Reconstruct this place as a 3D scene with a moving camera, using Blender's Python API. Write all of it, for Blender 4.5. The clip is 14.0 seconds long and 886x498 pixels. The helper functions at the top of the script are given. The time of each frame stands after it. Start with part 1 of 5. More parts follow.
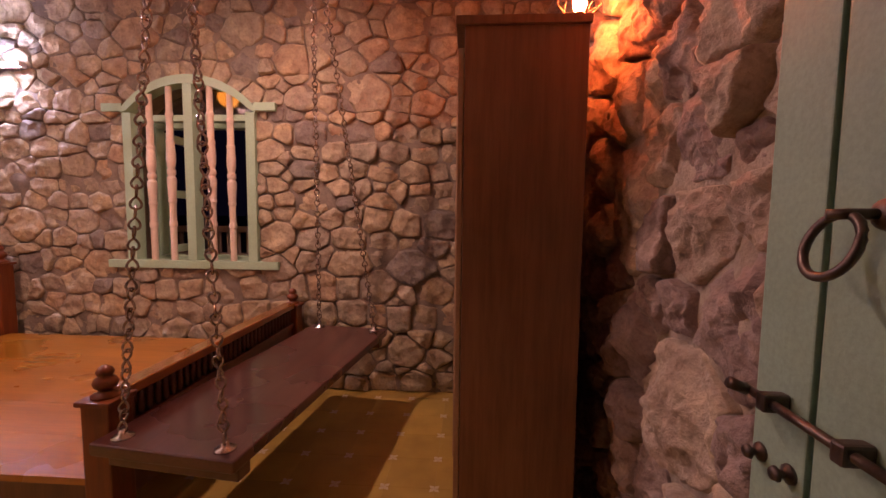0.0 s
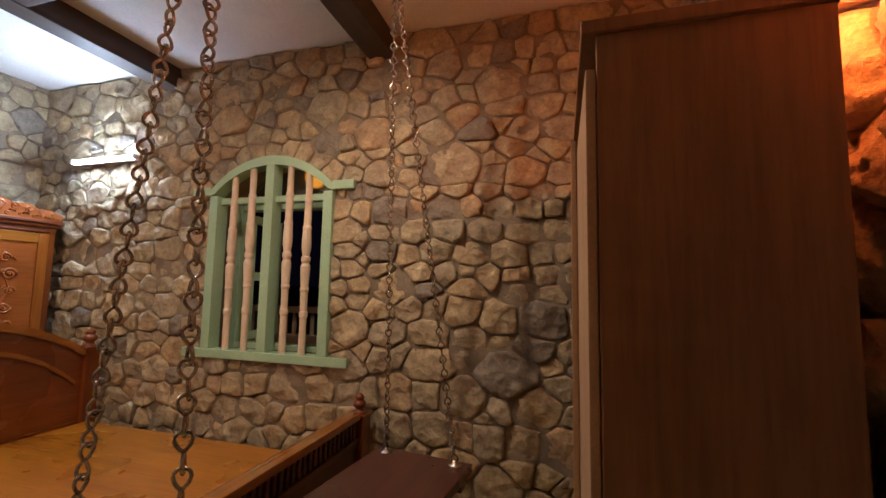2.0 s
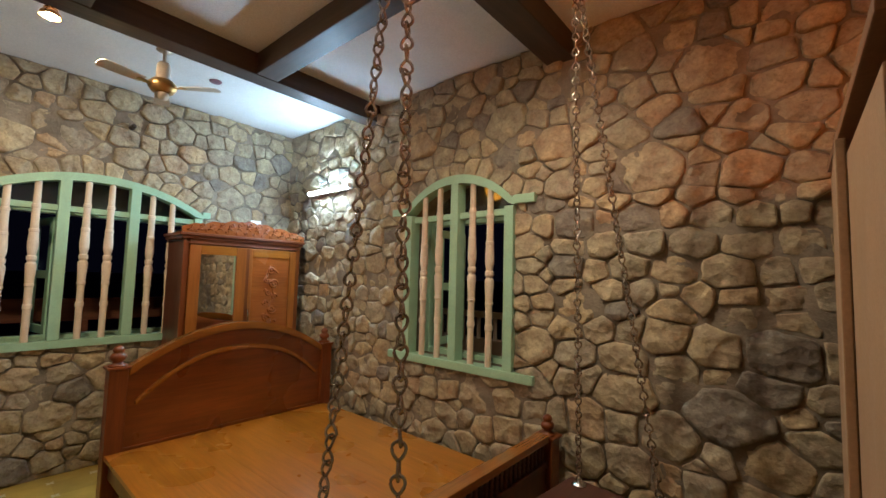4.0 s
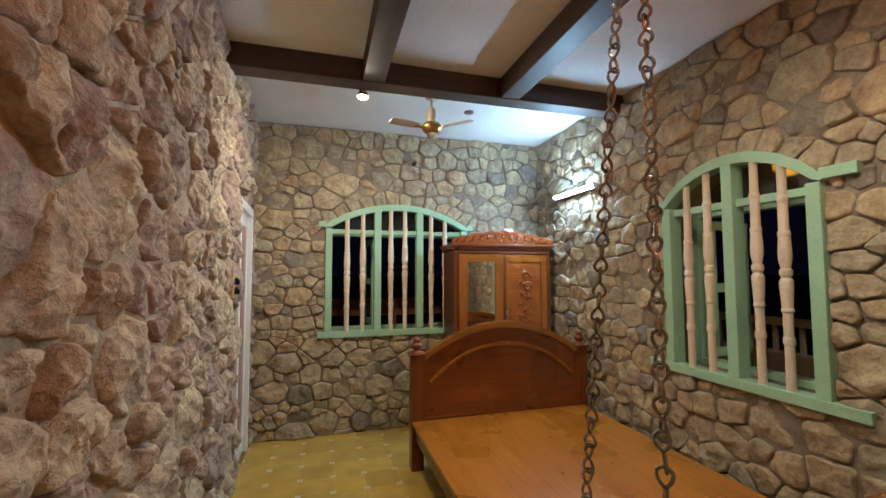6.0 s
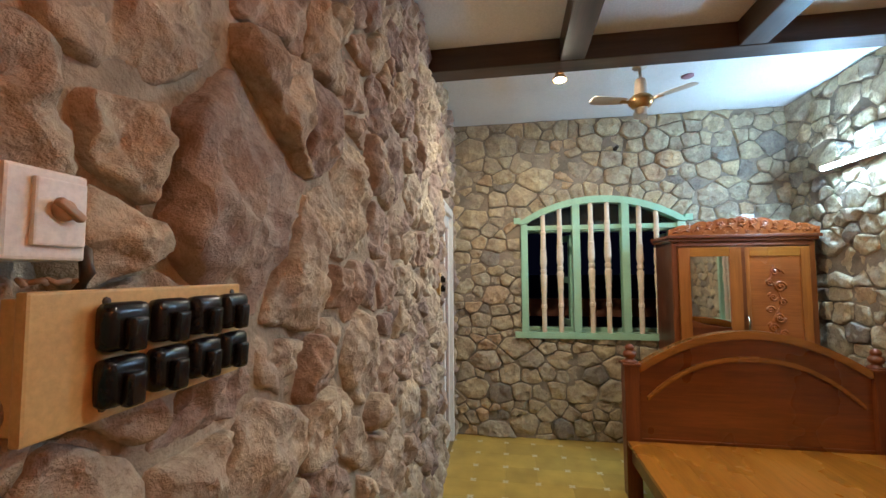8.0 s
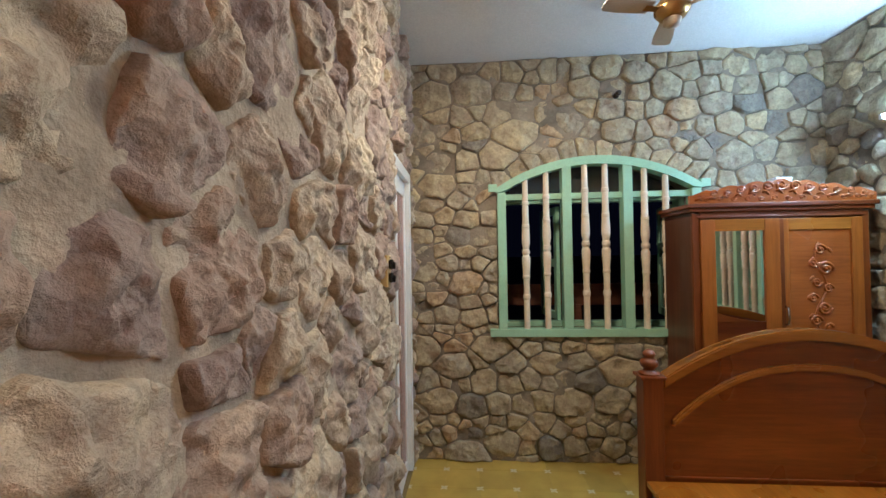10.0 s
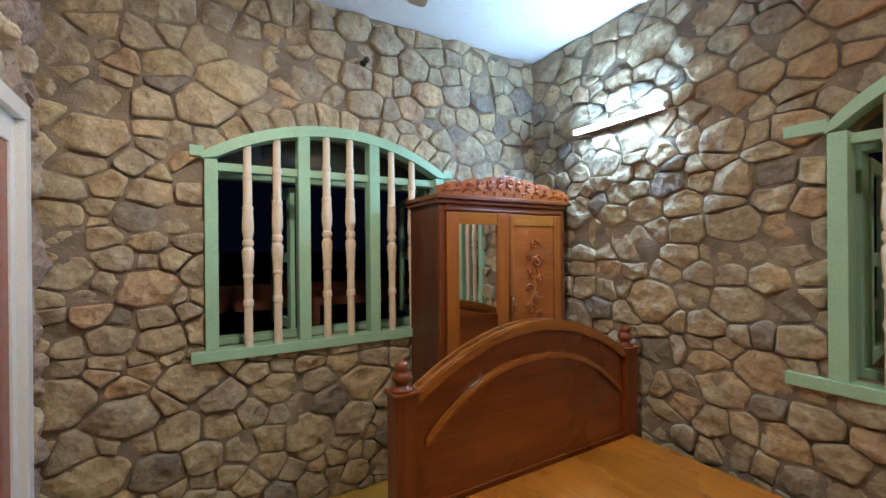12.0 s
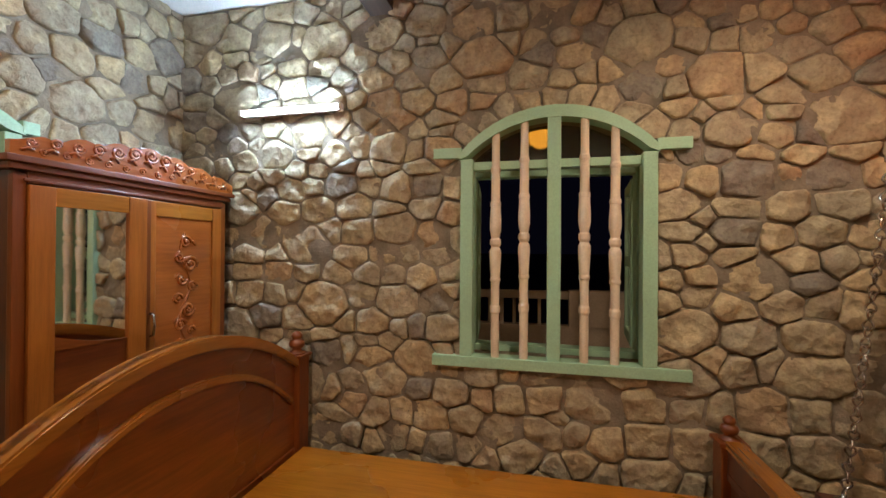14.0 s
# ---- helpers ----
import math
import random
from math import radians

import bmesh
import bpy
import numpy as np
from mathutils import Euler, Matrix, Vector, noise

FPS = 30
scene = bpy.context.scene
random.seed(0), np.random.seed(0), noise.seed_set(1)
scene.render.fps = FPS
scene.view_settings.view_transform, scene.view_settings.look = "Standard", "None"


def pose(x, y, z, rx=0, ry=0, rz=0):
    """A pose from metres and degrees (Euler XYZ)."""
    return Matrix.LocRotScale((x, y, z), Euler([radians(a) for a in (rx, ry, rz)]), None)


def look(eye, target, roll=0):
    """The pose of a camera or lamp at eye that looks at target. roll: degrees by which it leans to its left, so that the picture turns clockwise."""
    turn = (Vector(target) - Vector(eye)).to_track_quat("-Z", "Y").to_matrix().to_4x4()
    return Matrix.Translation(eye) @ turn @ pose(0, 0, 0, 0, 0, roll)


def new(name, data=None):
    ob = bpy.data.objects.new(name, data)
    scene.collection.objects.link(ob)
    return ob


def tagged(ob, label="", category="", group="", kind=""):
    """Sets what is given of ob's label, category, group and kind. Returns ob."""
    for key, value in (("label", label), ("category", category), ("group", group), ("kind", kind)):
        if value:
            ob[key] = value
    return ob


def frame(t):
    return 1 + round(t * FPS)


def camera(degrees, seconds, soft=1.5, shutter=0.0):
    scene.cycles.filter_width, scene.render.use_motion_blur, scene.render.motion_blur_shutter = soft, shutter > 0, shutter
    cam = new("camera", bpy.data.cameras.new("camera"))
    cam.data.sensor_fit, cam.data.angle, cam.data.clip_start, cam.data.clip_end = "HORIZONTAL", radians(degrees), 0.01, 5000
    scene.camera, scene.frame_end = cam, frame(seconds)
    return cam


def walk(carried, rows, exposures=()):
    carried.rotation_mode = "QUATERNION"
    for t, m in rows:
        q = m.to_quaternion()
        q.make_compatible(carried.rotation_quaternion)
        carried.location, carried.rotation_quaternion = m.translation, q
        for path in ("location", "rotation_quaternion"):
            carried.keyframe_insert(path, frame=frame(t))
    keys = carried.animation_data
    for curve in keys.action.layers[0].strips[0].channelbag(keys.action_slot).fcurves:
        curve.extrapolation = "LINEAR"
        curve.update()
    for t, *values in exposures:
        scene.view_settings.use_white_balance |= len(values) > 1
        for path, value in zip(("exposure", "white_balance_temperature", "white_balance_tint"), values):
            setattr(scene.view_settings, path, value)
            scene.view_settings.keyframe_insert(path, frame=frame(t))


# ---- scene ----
cam = camera(93.9, 14.0)
PATH = [
    (0, (0.103, 0.08, 1.29), (-0.018, 2.07, 1.132), 0.6),
    (0.5, (0.094, 0.293, 1.369), (-0.089, 2.282, 1.285), 0.4),
    (1, (0.069, 0.444, 1.414), (-0.203, 2.425, 1.422), 0.3),
    (1.5, (0.020, 0.558, 1.424), (-0.359, 2.519, 1.522), 0.3),
    (2, (0.013, 0.647, 1.398), (-0.544, 2.560, 1.581), 1.1),
    (2.5, (-0.043, 0.689, 1.422), (-0.769, 2.541, 1.619), 1.1),
    (2.7, (-0.063, 0.698, 1.428), (-0.856, 2.523, 1.624), 1.5),
    (4.8, (-0.025, 0.660, 1.563), (-1.631, 1.848, 1.679), 0.2),
    (5, (-0.02, 0.665, 1.556), (-1.696, 1.751, 1.671), -0.0),
    (5.5, (-0.014, 0.662, 1.553), (-1.828, 1.497, 1.672), -0.0),
    (6, (-0.004, 0.653, 1.561), (-1.922, 1.205, 1.679), -0.1),
    (6.5, (0.006, 0.627, 1.555), (-1.974, 0.882, 1.678), -0.1),
    (7, (-0.009, 0.594, 1.554), (-2.005, 0.58, 1.676), -0.1),
    (7.5, (-0.064, 0.571, 1.549), (-2.046, 0.328, 1.671), -0.3),
    (7.7, (-0.107, 0.567, 1.55), (-2.078, 0.248, 1.669), -0.3),
    (9.8, (-0.989, 0.51, 1.563), (-2.974, 0.268, 1.597), -0.9),
    (10, (-1.098, 0.498, 1.548), (-3.092, 0.341, 1.581), -0.9),
    (10.5, (-1.305, 0.491, 1.545), (-3.303, 0.575, 1.561), -0.8),
    (11, (-1.449, 0.529, 1.532), (-3.415, 0.896, 1.537), -0.8),
    (11.5, (-1.587, 0.575, 1.533), (-3.465, 1.263, 1.529), -0.5),
    (12, (-1.711, 0.634, 1.528), (-3.431, 1.654, 1.525), -0.5),
    (12.5, (-1.824, 0.668, 1.525), (-3.315, 2.0, 1.518), -0.3),
    (13, (-1.939, 0.674, 1.523), (-3.125, 2.284, 1.519), -0.0),
    (13.5, (-1.984, 0.702, 1.525), (-2.819, 2.52, 1.523), 0.1),
    (14, (-1.986, 0.769, 1.512), (-2.438, 2.717, 1.522), 0.4),
]
# seconds, stops, kelvin, tint: the phone settles its white balance on the way in
LIGHT_METER = [(0.0, 0.28, 6400, 74), (1.0, 0.12, 6900, 58), (2.0, 0.04, 5800, 25), (2.7, 0.09, 5450, 11), (5.0, 0.08, 5100, 7), (7.5, 0.33, 4750, 4),
               (11.5, 0.20, 4720, 7), (13.0, 0.20, 5100, 12), (14.0, 0.12, 5550, 14)]
walk(cam, [(t, look(eye, target, roll)) for t, eye, target, roll in PATH], LIGHT_METER)

# ---- world and exposure ----
world = bpy.data.worlds.new("night")
scene.world = world
world.use_nodes = True
world.node_tree.nodes["Background"].inputs[0].default_value = (0.006, 0.0055, 0.012, 1)
world.node_tree.nodes["Background"].inputs[1].default_value = 0.2

# ---- plan ----
NY, WX, EX, CZ = 3.045, -4.29, 0.70, 3.03      # bedding planes of the north, west and east walls, ceiling height
BEAM_Z = 2.875


def south_y(x):
    return 0.10 + 0.030 * x


# ---- materials ----
def mat_new(name):
    m = bpy.data.materials.new(name)
    m.use_nodes = True
    nt = m.node_tree
    b = nt.nodes["Principled BSDF"]
    return m, nt, b


def node(nt, kind, **kw):
    n = nt.nodes.new(kind)
    for k, v in kw.items():
        if k in n.inputs:
            n.inputs[k].default_value = v
    return n


def ramp(nt, stops, interp="LINEAR"):
    r = nt.nodes.new("ShaderNodeValToRGB")
    r.color_ramp.interpolation = interp
    els = r.color_ramp.elements
    while len(els) < len(stops):
        els.new(0.5)
    for e, (p, c) in zip(els, stops):
        e.position = p
        e.color = (*c, 1)
    return r


def mix(nt, a, b, fac, blend="MIX"):
    n = nt.nodes.new("ShaderNodeMix")
    n.data_type, n.blend_type = "RGBA", blend
    for sock, v in ((n.inputs[0], fac), (n.inputs[6], a), (n.inputs[7], b)):
        if hasattr(v, "is_linked"):
            nt.links.new(v, sock)
        elif isinstance(v, (int, float)):
            sock.default_value = v
        else:
            sock.default_value = (*v, 1)
    return n.outputs[2]


def bump(nt, height, strength, dist, base=None):
    n = nt.nodes.new("ShaderNodeBump")
    n.inputs["Strength"].default_value, n.inputs["Distance"].default_value = strength, dist
    nt.links.new(height, n.inputs["Height"])
    if base:
        nt.links.new(base, n.inputs["Normal"])
    return n.outputs[0]


def stone_material(name, colours, rough=0.85, relief=1.0):
    m, nt, b = mat_new(name)
    L = nt.links.new
    geo, info, tc = nt.nodes.new("ShaderNodeNewGeometry"), nt.nodes.new("ShaderNodeObjectInfo"), nt.nodes.new("ShaderNodeNewGeometry")
    add = nt.nodes.new("ShaderNodeMath")
    add.operation = "ADD"
    L(geo.outputs["Random Per Island"], add.inputs[0])
    L(info.outputs["Random"], add.inputs[1])
    fr = nt.nodes.new("ShaderNodeMath")
    fr.operation = "FRACT"
    L(add.outputs[0], fr.inputs[0])
    r = ramp(nt, [((i + 0.0) / len(colours), c) for i, c in enumerate(colours)], "CONSTANT")
    L(fr.outputs[0], r.inputs[0])
    pos = geo.outputs["Position"]
    n1 = node(nt, "ShaderNodeTexNoise", Scale=9.0, Detail=6.0, Roughness=0.65)
    n2 = node(nt, "ShaderNodeTexNoise", Scale=55.0, Detail=8.0, Roughness=0.7)
    n3 = node(nt, "ShaderNodeTexVoronoi", Scale=17.0)
    n4 = node(nt, "ShaderNodeTexNoise", Scale=160.0, Detail=4.0, Roughness=0.6)
    n5 = node(nt, "ShaderNodeTexNoise", Scale=12.0, Detail=6.0, Roughness=0.6, Distortion=0.1)
    n5.noise_type = "RIDGED_MULTIFRACTAL"
    for n in (n1, n2, n3, n4, n5):
        L(pos, n.inputs["Vector"])
    c1 = ramp(nt, [(0.3, (0.58, 0.51, 0.50)), (0.42, (0.9, 0.85, 0.86)), (0.5, (1, 1, 1)), (0.66, (1.42, 1.42, 1.30))])
    L(n1.outputs[0], c1.inputs[0])
    c2 = ramp(nt, [(0.32, (0.66, 0.62, 0.58)), (0.5, (1, 1, 1)), (0.7, (1.2, 1.18, 1.14))])
    L(n2.outputs[0], c2.inputs[0])
    col = mix(nt, mix(nt, r.outputs[0], c1.outputs[0], 0.75, "MULTIPLY"), c2.outputs[0], 0.8, "MULTIPLY")
    L(col, b.inputs["Base Color"])
    b.inputs["Roughness"].default_value = rough
    b.inputs["Specular IOR Level"].default_value = 0.38
    h1 = bump(nt, n1.outputs[0], 0.9 * relief, 0.022)
    h5 = bump(nt, n5.outputs[0], 0.40 * relief, 0.012, h1)
    h2 = bump(nt, n2.outputs[0], 0.40, 0.008, h5)
    h3 = bump(nt, n3.outputs[0], 0.5 * relief, 0.024, h2)
    h4 = bump(nt, n4.outputs[0], 0.04 * relief, 0.002, h3)
    L(h4, b.inputs["Normal"])
    return m


def noisy(name, colour, rough, dark=0.7, light=1.2, scale=6.0, fine=90.0, bump_d=0.002, metallic=0.0, spec=0.4, coat=0.0):
    """A surface with stains at one scale and grain at another."""
    m, nt, b = mat_new(name)
    L = nt.links.new
    tc = nt.nodes.new("ShaderNodeNewGeometry")
    n1 = node(nt, "ShaderNodeTexNoise", Scale=scale, Detail=5.0, Roughness=0.6)
    n2 = node(nt, "ShaderNodeTexNoise", Scale=fine, Detail=4.0, Roughness=0.6)
    for n in (n1, n2):
        L(tc.outputs["Position"], n.inputs["Vector"])
    r = ramp(nt, [(0.3, tuple(c * dark for c in colour)), (0.5, colour), (0.72, tuple(min(1, c * light) for c in colour))])
    L(n1.outputs[0], r.inputs[0])
    g = ramp(nt, [(0.35, (0.9, 0.9, 0.9)), (0.65, (1.05, 1.05, 1.05))])
    L(n2.outputs[0], g.inputs[0])
    L(mix(nt, r.outputs[0], g.outputs[0], 1.0, "MULTIPLY"), b.inputs["Base Color"])
    rr = ramp(nt, [(0.3, (rough * 0.8,) * 3), (0.7, (min(1, rough * 1.25),) * 3)])
    L(n1.outputs[0], rr.inputs[0])
    L(rr.outputs[0], b.inputs["Roughness"])
    b.inputs["Metallic"].default_value = metallic
    b.inputs["Specular IOR Level"].default_value = spec
    b.inputs["Coat Weight"].default_value = coat
    b.inputs["Coat Roughness"].default_value = 0.12
    L(bump(nt, n2.outputs[0], 0.6, bump_d), b.inputs["Normal"])
    return m


def wood(name, dark, light, axis, rough=0.35, coat=0.3, scale=1.0):
    """Polished wood, its grain along an axis of the world."""
    m, nt, b = mat_new(name)
    L = nt.links.new
    geo = nt.nodes.new("ShaderNodeNewGeometry")
    info = nt.nodes.new("ShaderNodeObjectInfo")
    mp = nt.nodes.new("ShaderNodeMapping")
    stretch = [14.0 * scale] * 3
    stretch[axis] = 0.9 * scale
    mp.inputs["Scale"].default_value = stretch
    off = nt.nodes.new("ShaderNodeVectorMath")
    off.operation = "ADD"
    comb = nt.nodes.new("ShaderNodeMath")
    comb.operation = "MULTIPLY"
    comb.inputs[1].default_value = 7.0
    L(info.outputs["Random"], comb.inputs[0])
    L(geo.outputs["Position"], off.inputs[0])
    L(comb.outputs[0], off.inputs[1])
    L(off.outputs[0], mp.inputs["Vector"])
    n1 = node(nt, "ShaderNodeTexNoise", Scale=1.0, Detail=6.0, Roughness=0.6, Distortion=0.3)
    n2 = node(nt, "ShaderNodeTexNoise", Scale=6.0, Detail=4.0, Roughness=0.7)
    n3 = node(nt, "ShaderNodeTexNoise", Scale=2.2, Detail=3.0)
    L(mp.outputs[0], n1.inputs["Vector"])
    L(mp.outputs[0], n2.inputs["Vector"])
    L(geo.outputs["Position"], n3.inputs["Vector"])
    r = ramp(nt, [(0.28, dark), (0.5, tuple((a + c) / 2 for a, c in zip(dark, light))), (0.7, light)])
    L(n1.outputs[0], r.inputs[0])
    g = ramp(nt, [(0.35, (0.75, 0.72, 0.7)), (0.6, (1.08, 1.08, 1.08))])
    L(n2.outputs[0], g.inputs[0])
    w = ramp(nt, [(0.3, (0.8, 0.78, 0.76)), (0.6, (1.08, 1.06, 1.04))])
    L(n3.outputs[0], w.inputs[0])
    L(mix(nt, mix(nt, r.outputs[0], g.outputs[0], 0.7, "MULTIPLY"), w.outputs[0], 0.8, "MULTIPLY"), b.inputs["Base Color"])
    rr = ramp(nt, [(0.3, (rough * 0.8,) * 3), (0.7, (rough * 1.3,) * 3)])
    L(n3.outputs[0], rr.inputs[0])
    L(rr.outputs[0], b.inputs["Roughness"])
    b.inputs["Coat Weight"].default_value = coat
    b.inputs["Coat Roughness"].default_value = 0.15
    L(bump(nt, n2.outputs[0], 0.3, 0.001), b.inputs["Normal"])
    return m


def glow(name, colour, strength):
    m, nt, b = mat_new(name)
    b.inputs["Base Color"].default_value = (0.9, 0.9, 0.9, 1)
    b.inputs["Emission Color"].default_value = (*colour, 1)
    b.inputs["Emission Strength"].default_value = strength
    return m


def clear_glass(name, rough=0.02):
    m, nt, b = mat_new(name)
    b.inputs["Transmission Weight"].default_value = 1.0
    b.inputs["Roughness"].default_value = rough
    b.inputs["IOR"].default_value = 1.45
    return m


TAN = [(0.40, 0.335, 0.215), (0.42, 0.345, 0.215), (0.375, 0.325, 0.22), (0.44, 0.355, 0.215), (0.355, 0.31, 0.22), (0.41, 0.345, 0.225),
       (0.42, 0.315, 0.19), (0.385, 0.335, 0.225), (0.40, 0.335, 0.21), (0.37, 0.315, 0.215), (0.24, 0.215, 0.175), (0.44, 0.37, 0.235), (0.40, 0.335, 0.22), (0.37, 0.32, 0.225)]
MAUVE = [(0.41, 0.335, 0.25), (0.45, 0.375, 0.275), (0.33, 0.26, 0.215), (0.47, 0.395, 0.285), (0.31, 0.245, 0.21), (0.43, 0.36, 0.27), (0.39, 0.30, 0.23)]
STONE = stone_material("rubble_stone", TAN, 0.72)
STONE_NEAR = stone_material("rubble_stone_pinkish", MAUVE, 0.9, 1.35)
MORTAR = noisy("mortar", (0.26, 0.22, 0.165), 0.95, 0.6, 1.4, 5.0, 70.0, 0.01, spec=0.15)
MORTAR_NEAR = noisy("mortar_pale", (0.41, 0.35, 0.265), 0.95, 0.6, 1.4, 6.0, 60.0, 0.012, spec=0.15)
PLASTER = noisy("ceiling_paint", (0.78, 0.78, 0.76), 0.8, 0.94, 1.04, 2.5, 120.0, 0.0008)
HALL_PAINT = noisy("hall_paint", (0.5, 0.46, 0.4), 0.8, 0.9, 1.05, 2.0, 90.0, 0.0008)
BEAM_X = wood("beam_wood_x", (0.030, 0.018, 0.012), (0.075, 0.045, 0.03), 0, 0.5, 0.15)
BEAM_Y = wood("beam_wood_y", (0.030, 0.018, 0.012), (0.075, 0.045, 0.03), 1, 0.5, 0.15)
GREEN = noisy("green_paint", (0.375, 0.58, 0.395), 0.4, 0.93, 1.05, 5.0, 120.0, 0.0008)
DOOR_GREEN = noisy("door_green_paint", (0.26, 0.42, 0.31), 0.42, 0.9, 1.06, 5.0, 120.0, 0.0008)
GROOVE_GREEN = noisy("groove_dark_green", (0.07, 0.16, 0.12), 0.5, 0.85, 1.1, 6.0, 120.0, 0.0008)
CREAM = noisy("cream_baluster_paint", (0.74, 0.62, 0.47), 0.45, 0.9, 1.06, 12.0, 140.0, 0.0008)
TEAK_Y = wood("teak_y", (0.10, 0.021, 0.003), (0.20, 0.052, 0.005), 1, 0.36, 0.12)
# pale wood of the wardrobe door rails; on the bed, highlights put into the colour
TEAK_PALE_LIT = wood("teak_pale_lit", (0.26, 0.085, 0.008), (0.38, 0.145, 0.014), 1, 0.22, 0.8)
TEAK_LIGHT_Z = wood("teak_light_z", (0.27, 0.082, 0.009), (0.38, 0.125, 0.013), 2, 0.32, 0.2)
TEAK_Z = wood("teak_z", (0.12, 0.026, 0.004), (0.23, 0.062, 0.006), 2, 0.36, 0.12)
TEAK_TOP = wood("teak_platform", (0.35, 0.120, 0.004), (0.47, 0.180, 0.007), 0, 0.28, 0.5, 0.7)
TEAK_HEAD = wood("teak_headboard", (0.14, 0.030, 0.003), (0.25, 0.064, 0.005), 1, 0.28, 0.7)
TEAK_CARVED = wood("teak_carved", (0.28, 0.075, 0.011), (0.39, 0.115, 0.016), 1, 0.22, 0.8)
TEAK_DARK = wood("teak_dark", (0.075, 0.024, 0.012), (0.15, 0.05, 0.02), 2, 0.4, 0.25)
PLANK = wood("swing_plank_wood", (0.055, 0.018, 0.014), (0.10, 0.032, 0.022), 1, 0.28, 0.5)
CUP_SIDE = wood("veneer_side", (0.20, 0.096, 0.040), (0.275, 0.132, 0.053), 2, 0.5, 0.0, 0.6)
CUP_FRONT = noisy("laminate_front", (0.42, 0.27, 0.15), 0.45, 0.93, 1.05, 4.0, 120.0, 0.0005)
CHAIN = noisy("bronzed_chain_metal", (0.44, 0.38, 0.31), 0.2, 0.6, 1.3, 40.0, 200.0, 0.0006, metallic=0.9)
CHROME = noisy("chrome_metal", (0.62, 0.60, 0.57), 0.22, 0.85, 1.1, 20.0, 200.0, 0.0003, metallic=1.0)
IRON = noisy("dark_iron", (0.11, 0.09, 0.075), 0.42, 0.6, 1.3, 30.0, 160.0, 0.0008, metallic=0.85)
WHITE_PVC = noisy("white_pvc", (0.78, 0.78, 0.76), 0.35, 0.95, 1.02, 5.0, 140.0, 0.0003)
RED_BROWN = noisy("red_brown_door_skin", (0.26, 0.055, 0.03), 0.14, 0.85, 1.15, 4.0, 100.0, 0.0004)
BOARD_WOOD = noisy("switchboard_varnish", (0.64, 0.44, 0.16), 0.4, 0.9, 1.08, 10.0, 140.0, 0.0006)
BLACK_SWITCH = noisy("black_bakelite", (0.012, 0.012, 0.013), 0.22, 0.8, 1.2, 20.0, 160.0, 0.0003)
PLASTIC = noisy("ivory_plastic", (0.80, 0.76, 0.70), 0.35, 0.95, 1.03, 10.0, 150.0, 0.0003)
FAN_CREAM = noisy("fan_enamel", (0.55, 0.46, 0.34), 0.4, 0.92, 1.05, 10.0, 140.0, 0.0004)
BRASS = noisy("fan_brass", (0.45, 0.27, 0.09), 0.3, 0.85, 1.1, 20.0, 150.0, 0.0004, metallic=0.9)
BEIGE = noisy("balcony_paint", (0.50, 0.42, 0.32), 0.8, 0.9, 1.05, 3.0, 90.0, 0.001)
GROUND = noisy("dark_ground", (0.05, 0.045, 0.04), 0.95, 0.7, 1.2, 1.0, 30.0, 0.01)
GLASS = clear_glass("window_glass")
DUSTY_GLASS = clear_glass("dusty_fanlight_glass", 0.12)
DUSTY_GLASS.node_tree.nodes["Principled BSDF"].inputs["Transmission Weight"].default_value = 0.72
DUSTY_GLASS.node_tree.nodes["Principled BSDF"].inputs["Base Color"].default_value = (0.42, 0.42, 0.38, 1)
TUBE_GLOW = glow("tube_glow", (0.75, 0.93, 1.0), 300.0)
BULB_GLOW = glow("bulb_glow", (1.0, 0.71, 0.41), 3500.0)
SPOT_GLOW = glow("spot_glow", (1.0, 0.74, 0.45), 3200.0)
EMBER_GLOW = glow("ember_glow", (1.0, 0.20, 0.02), 520.0)
AMBER_GLOW = glow("amber_glow", (1.0, 0.38, 0.02), 3.5)

mirror_m, mirror_nt, mirror_b = mat_new("mirror_silver")
mirror_b.inputs["Base Color"].default_value = (0.82, 0.84, 0.84, 1)
mirror_b.inputs["Metallic"].default_value = 1.0
mirror_b.inputs["Roughness"].default_value = 0.03


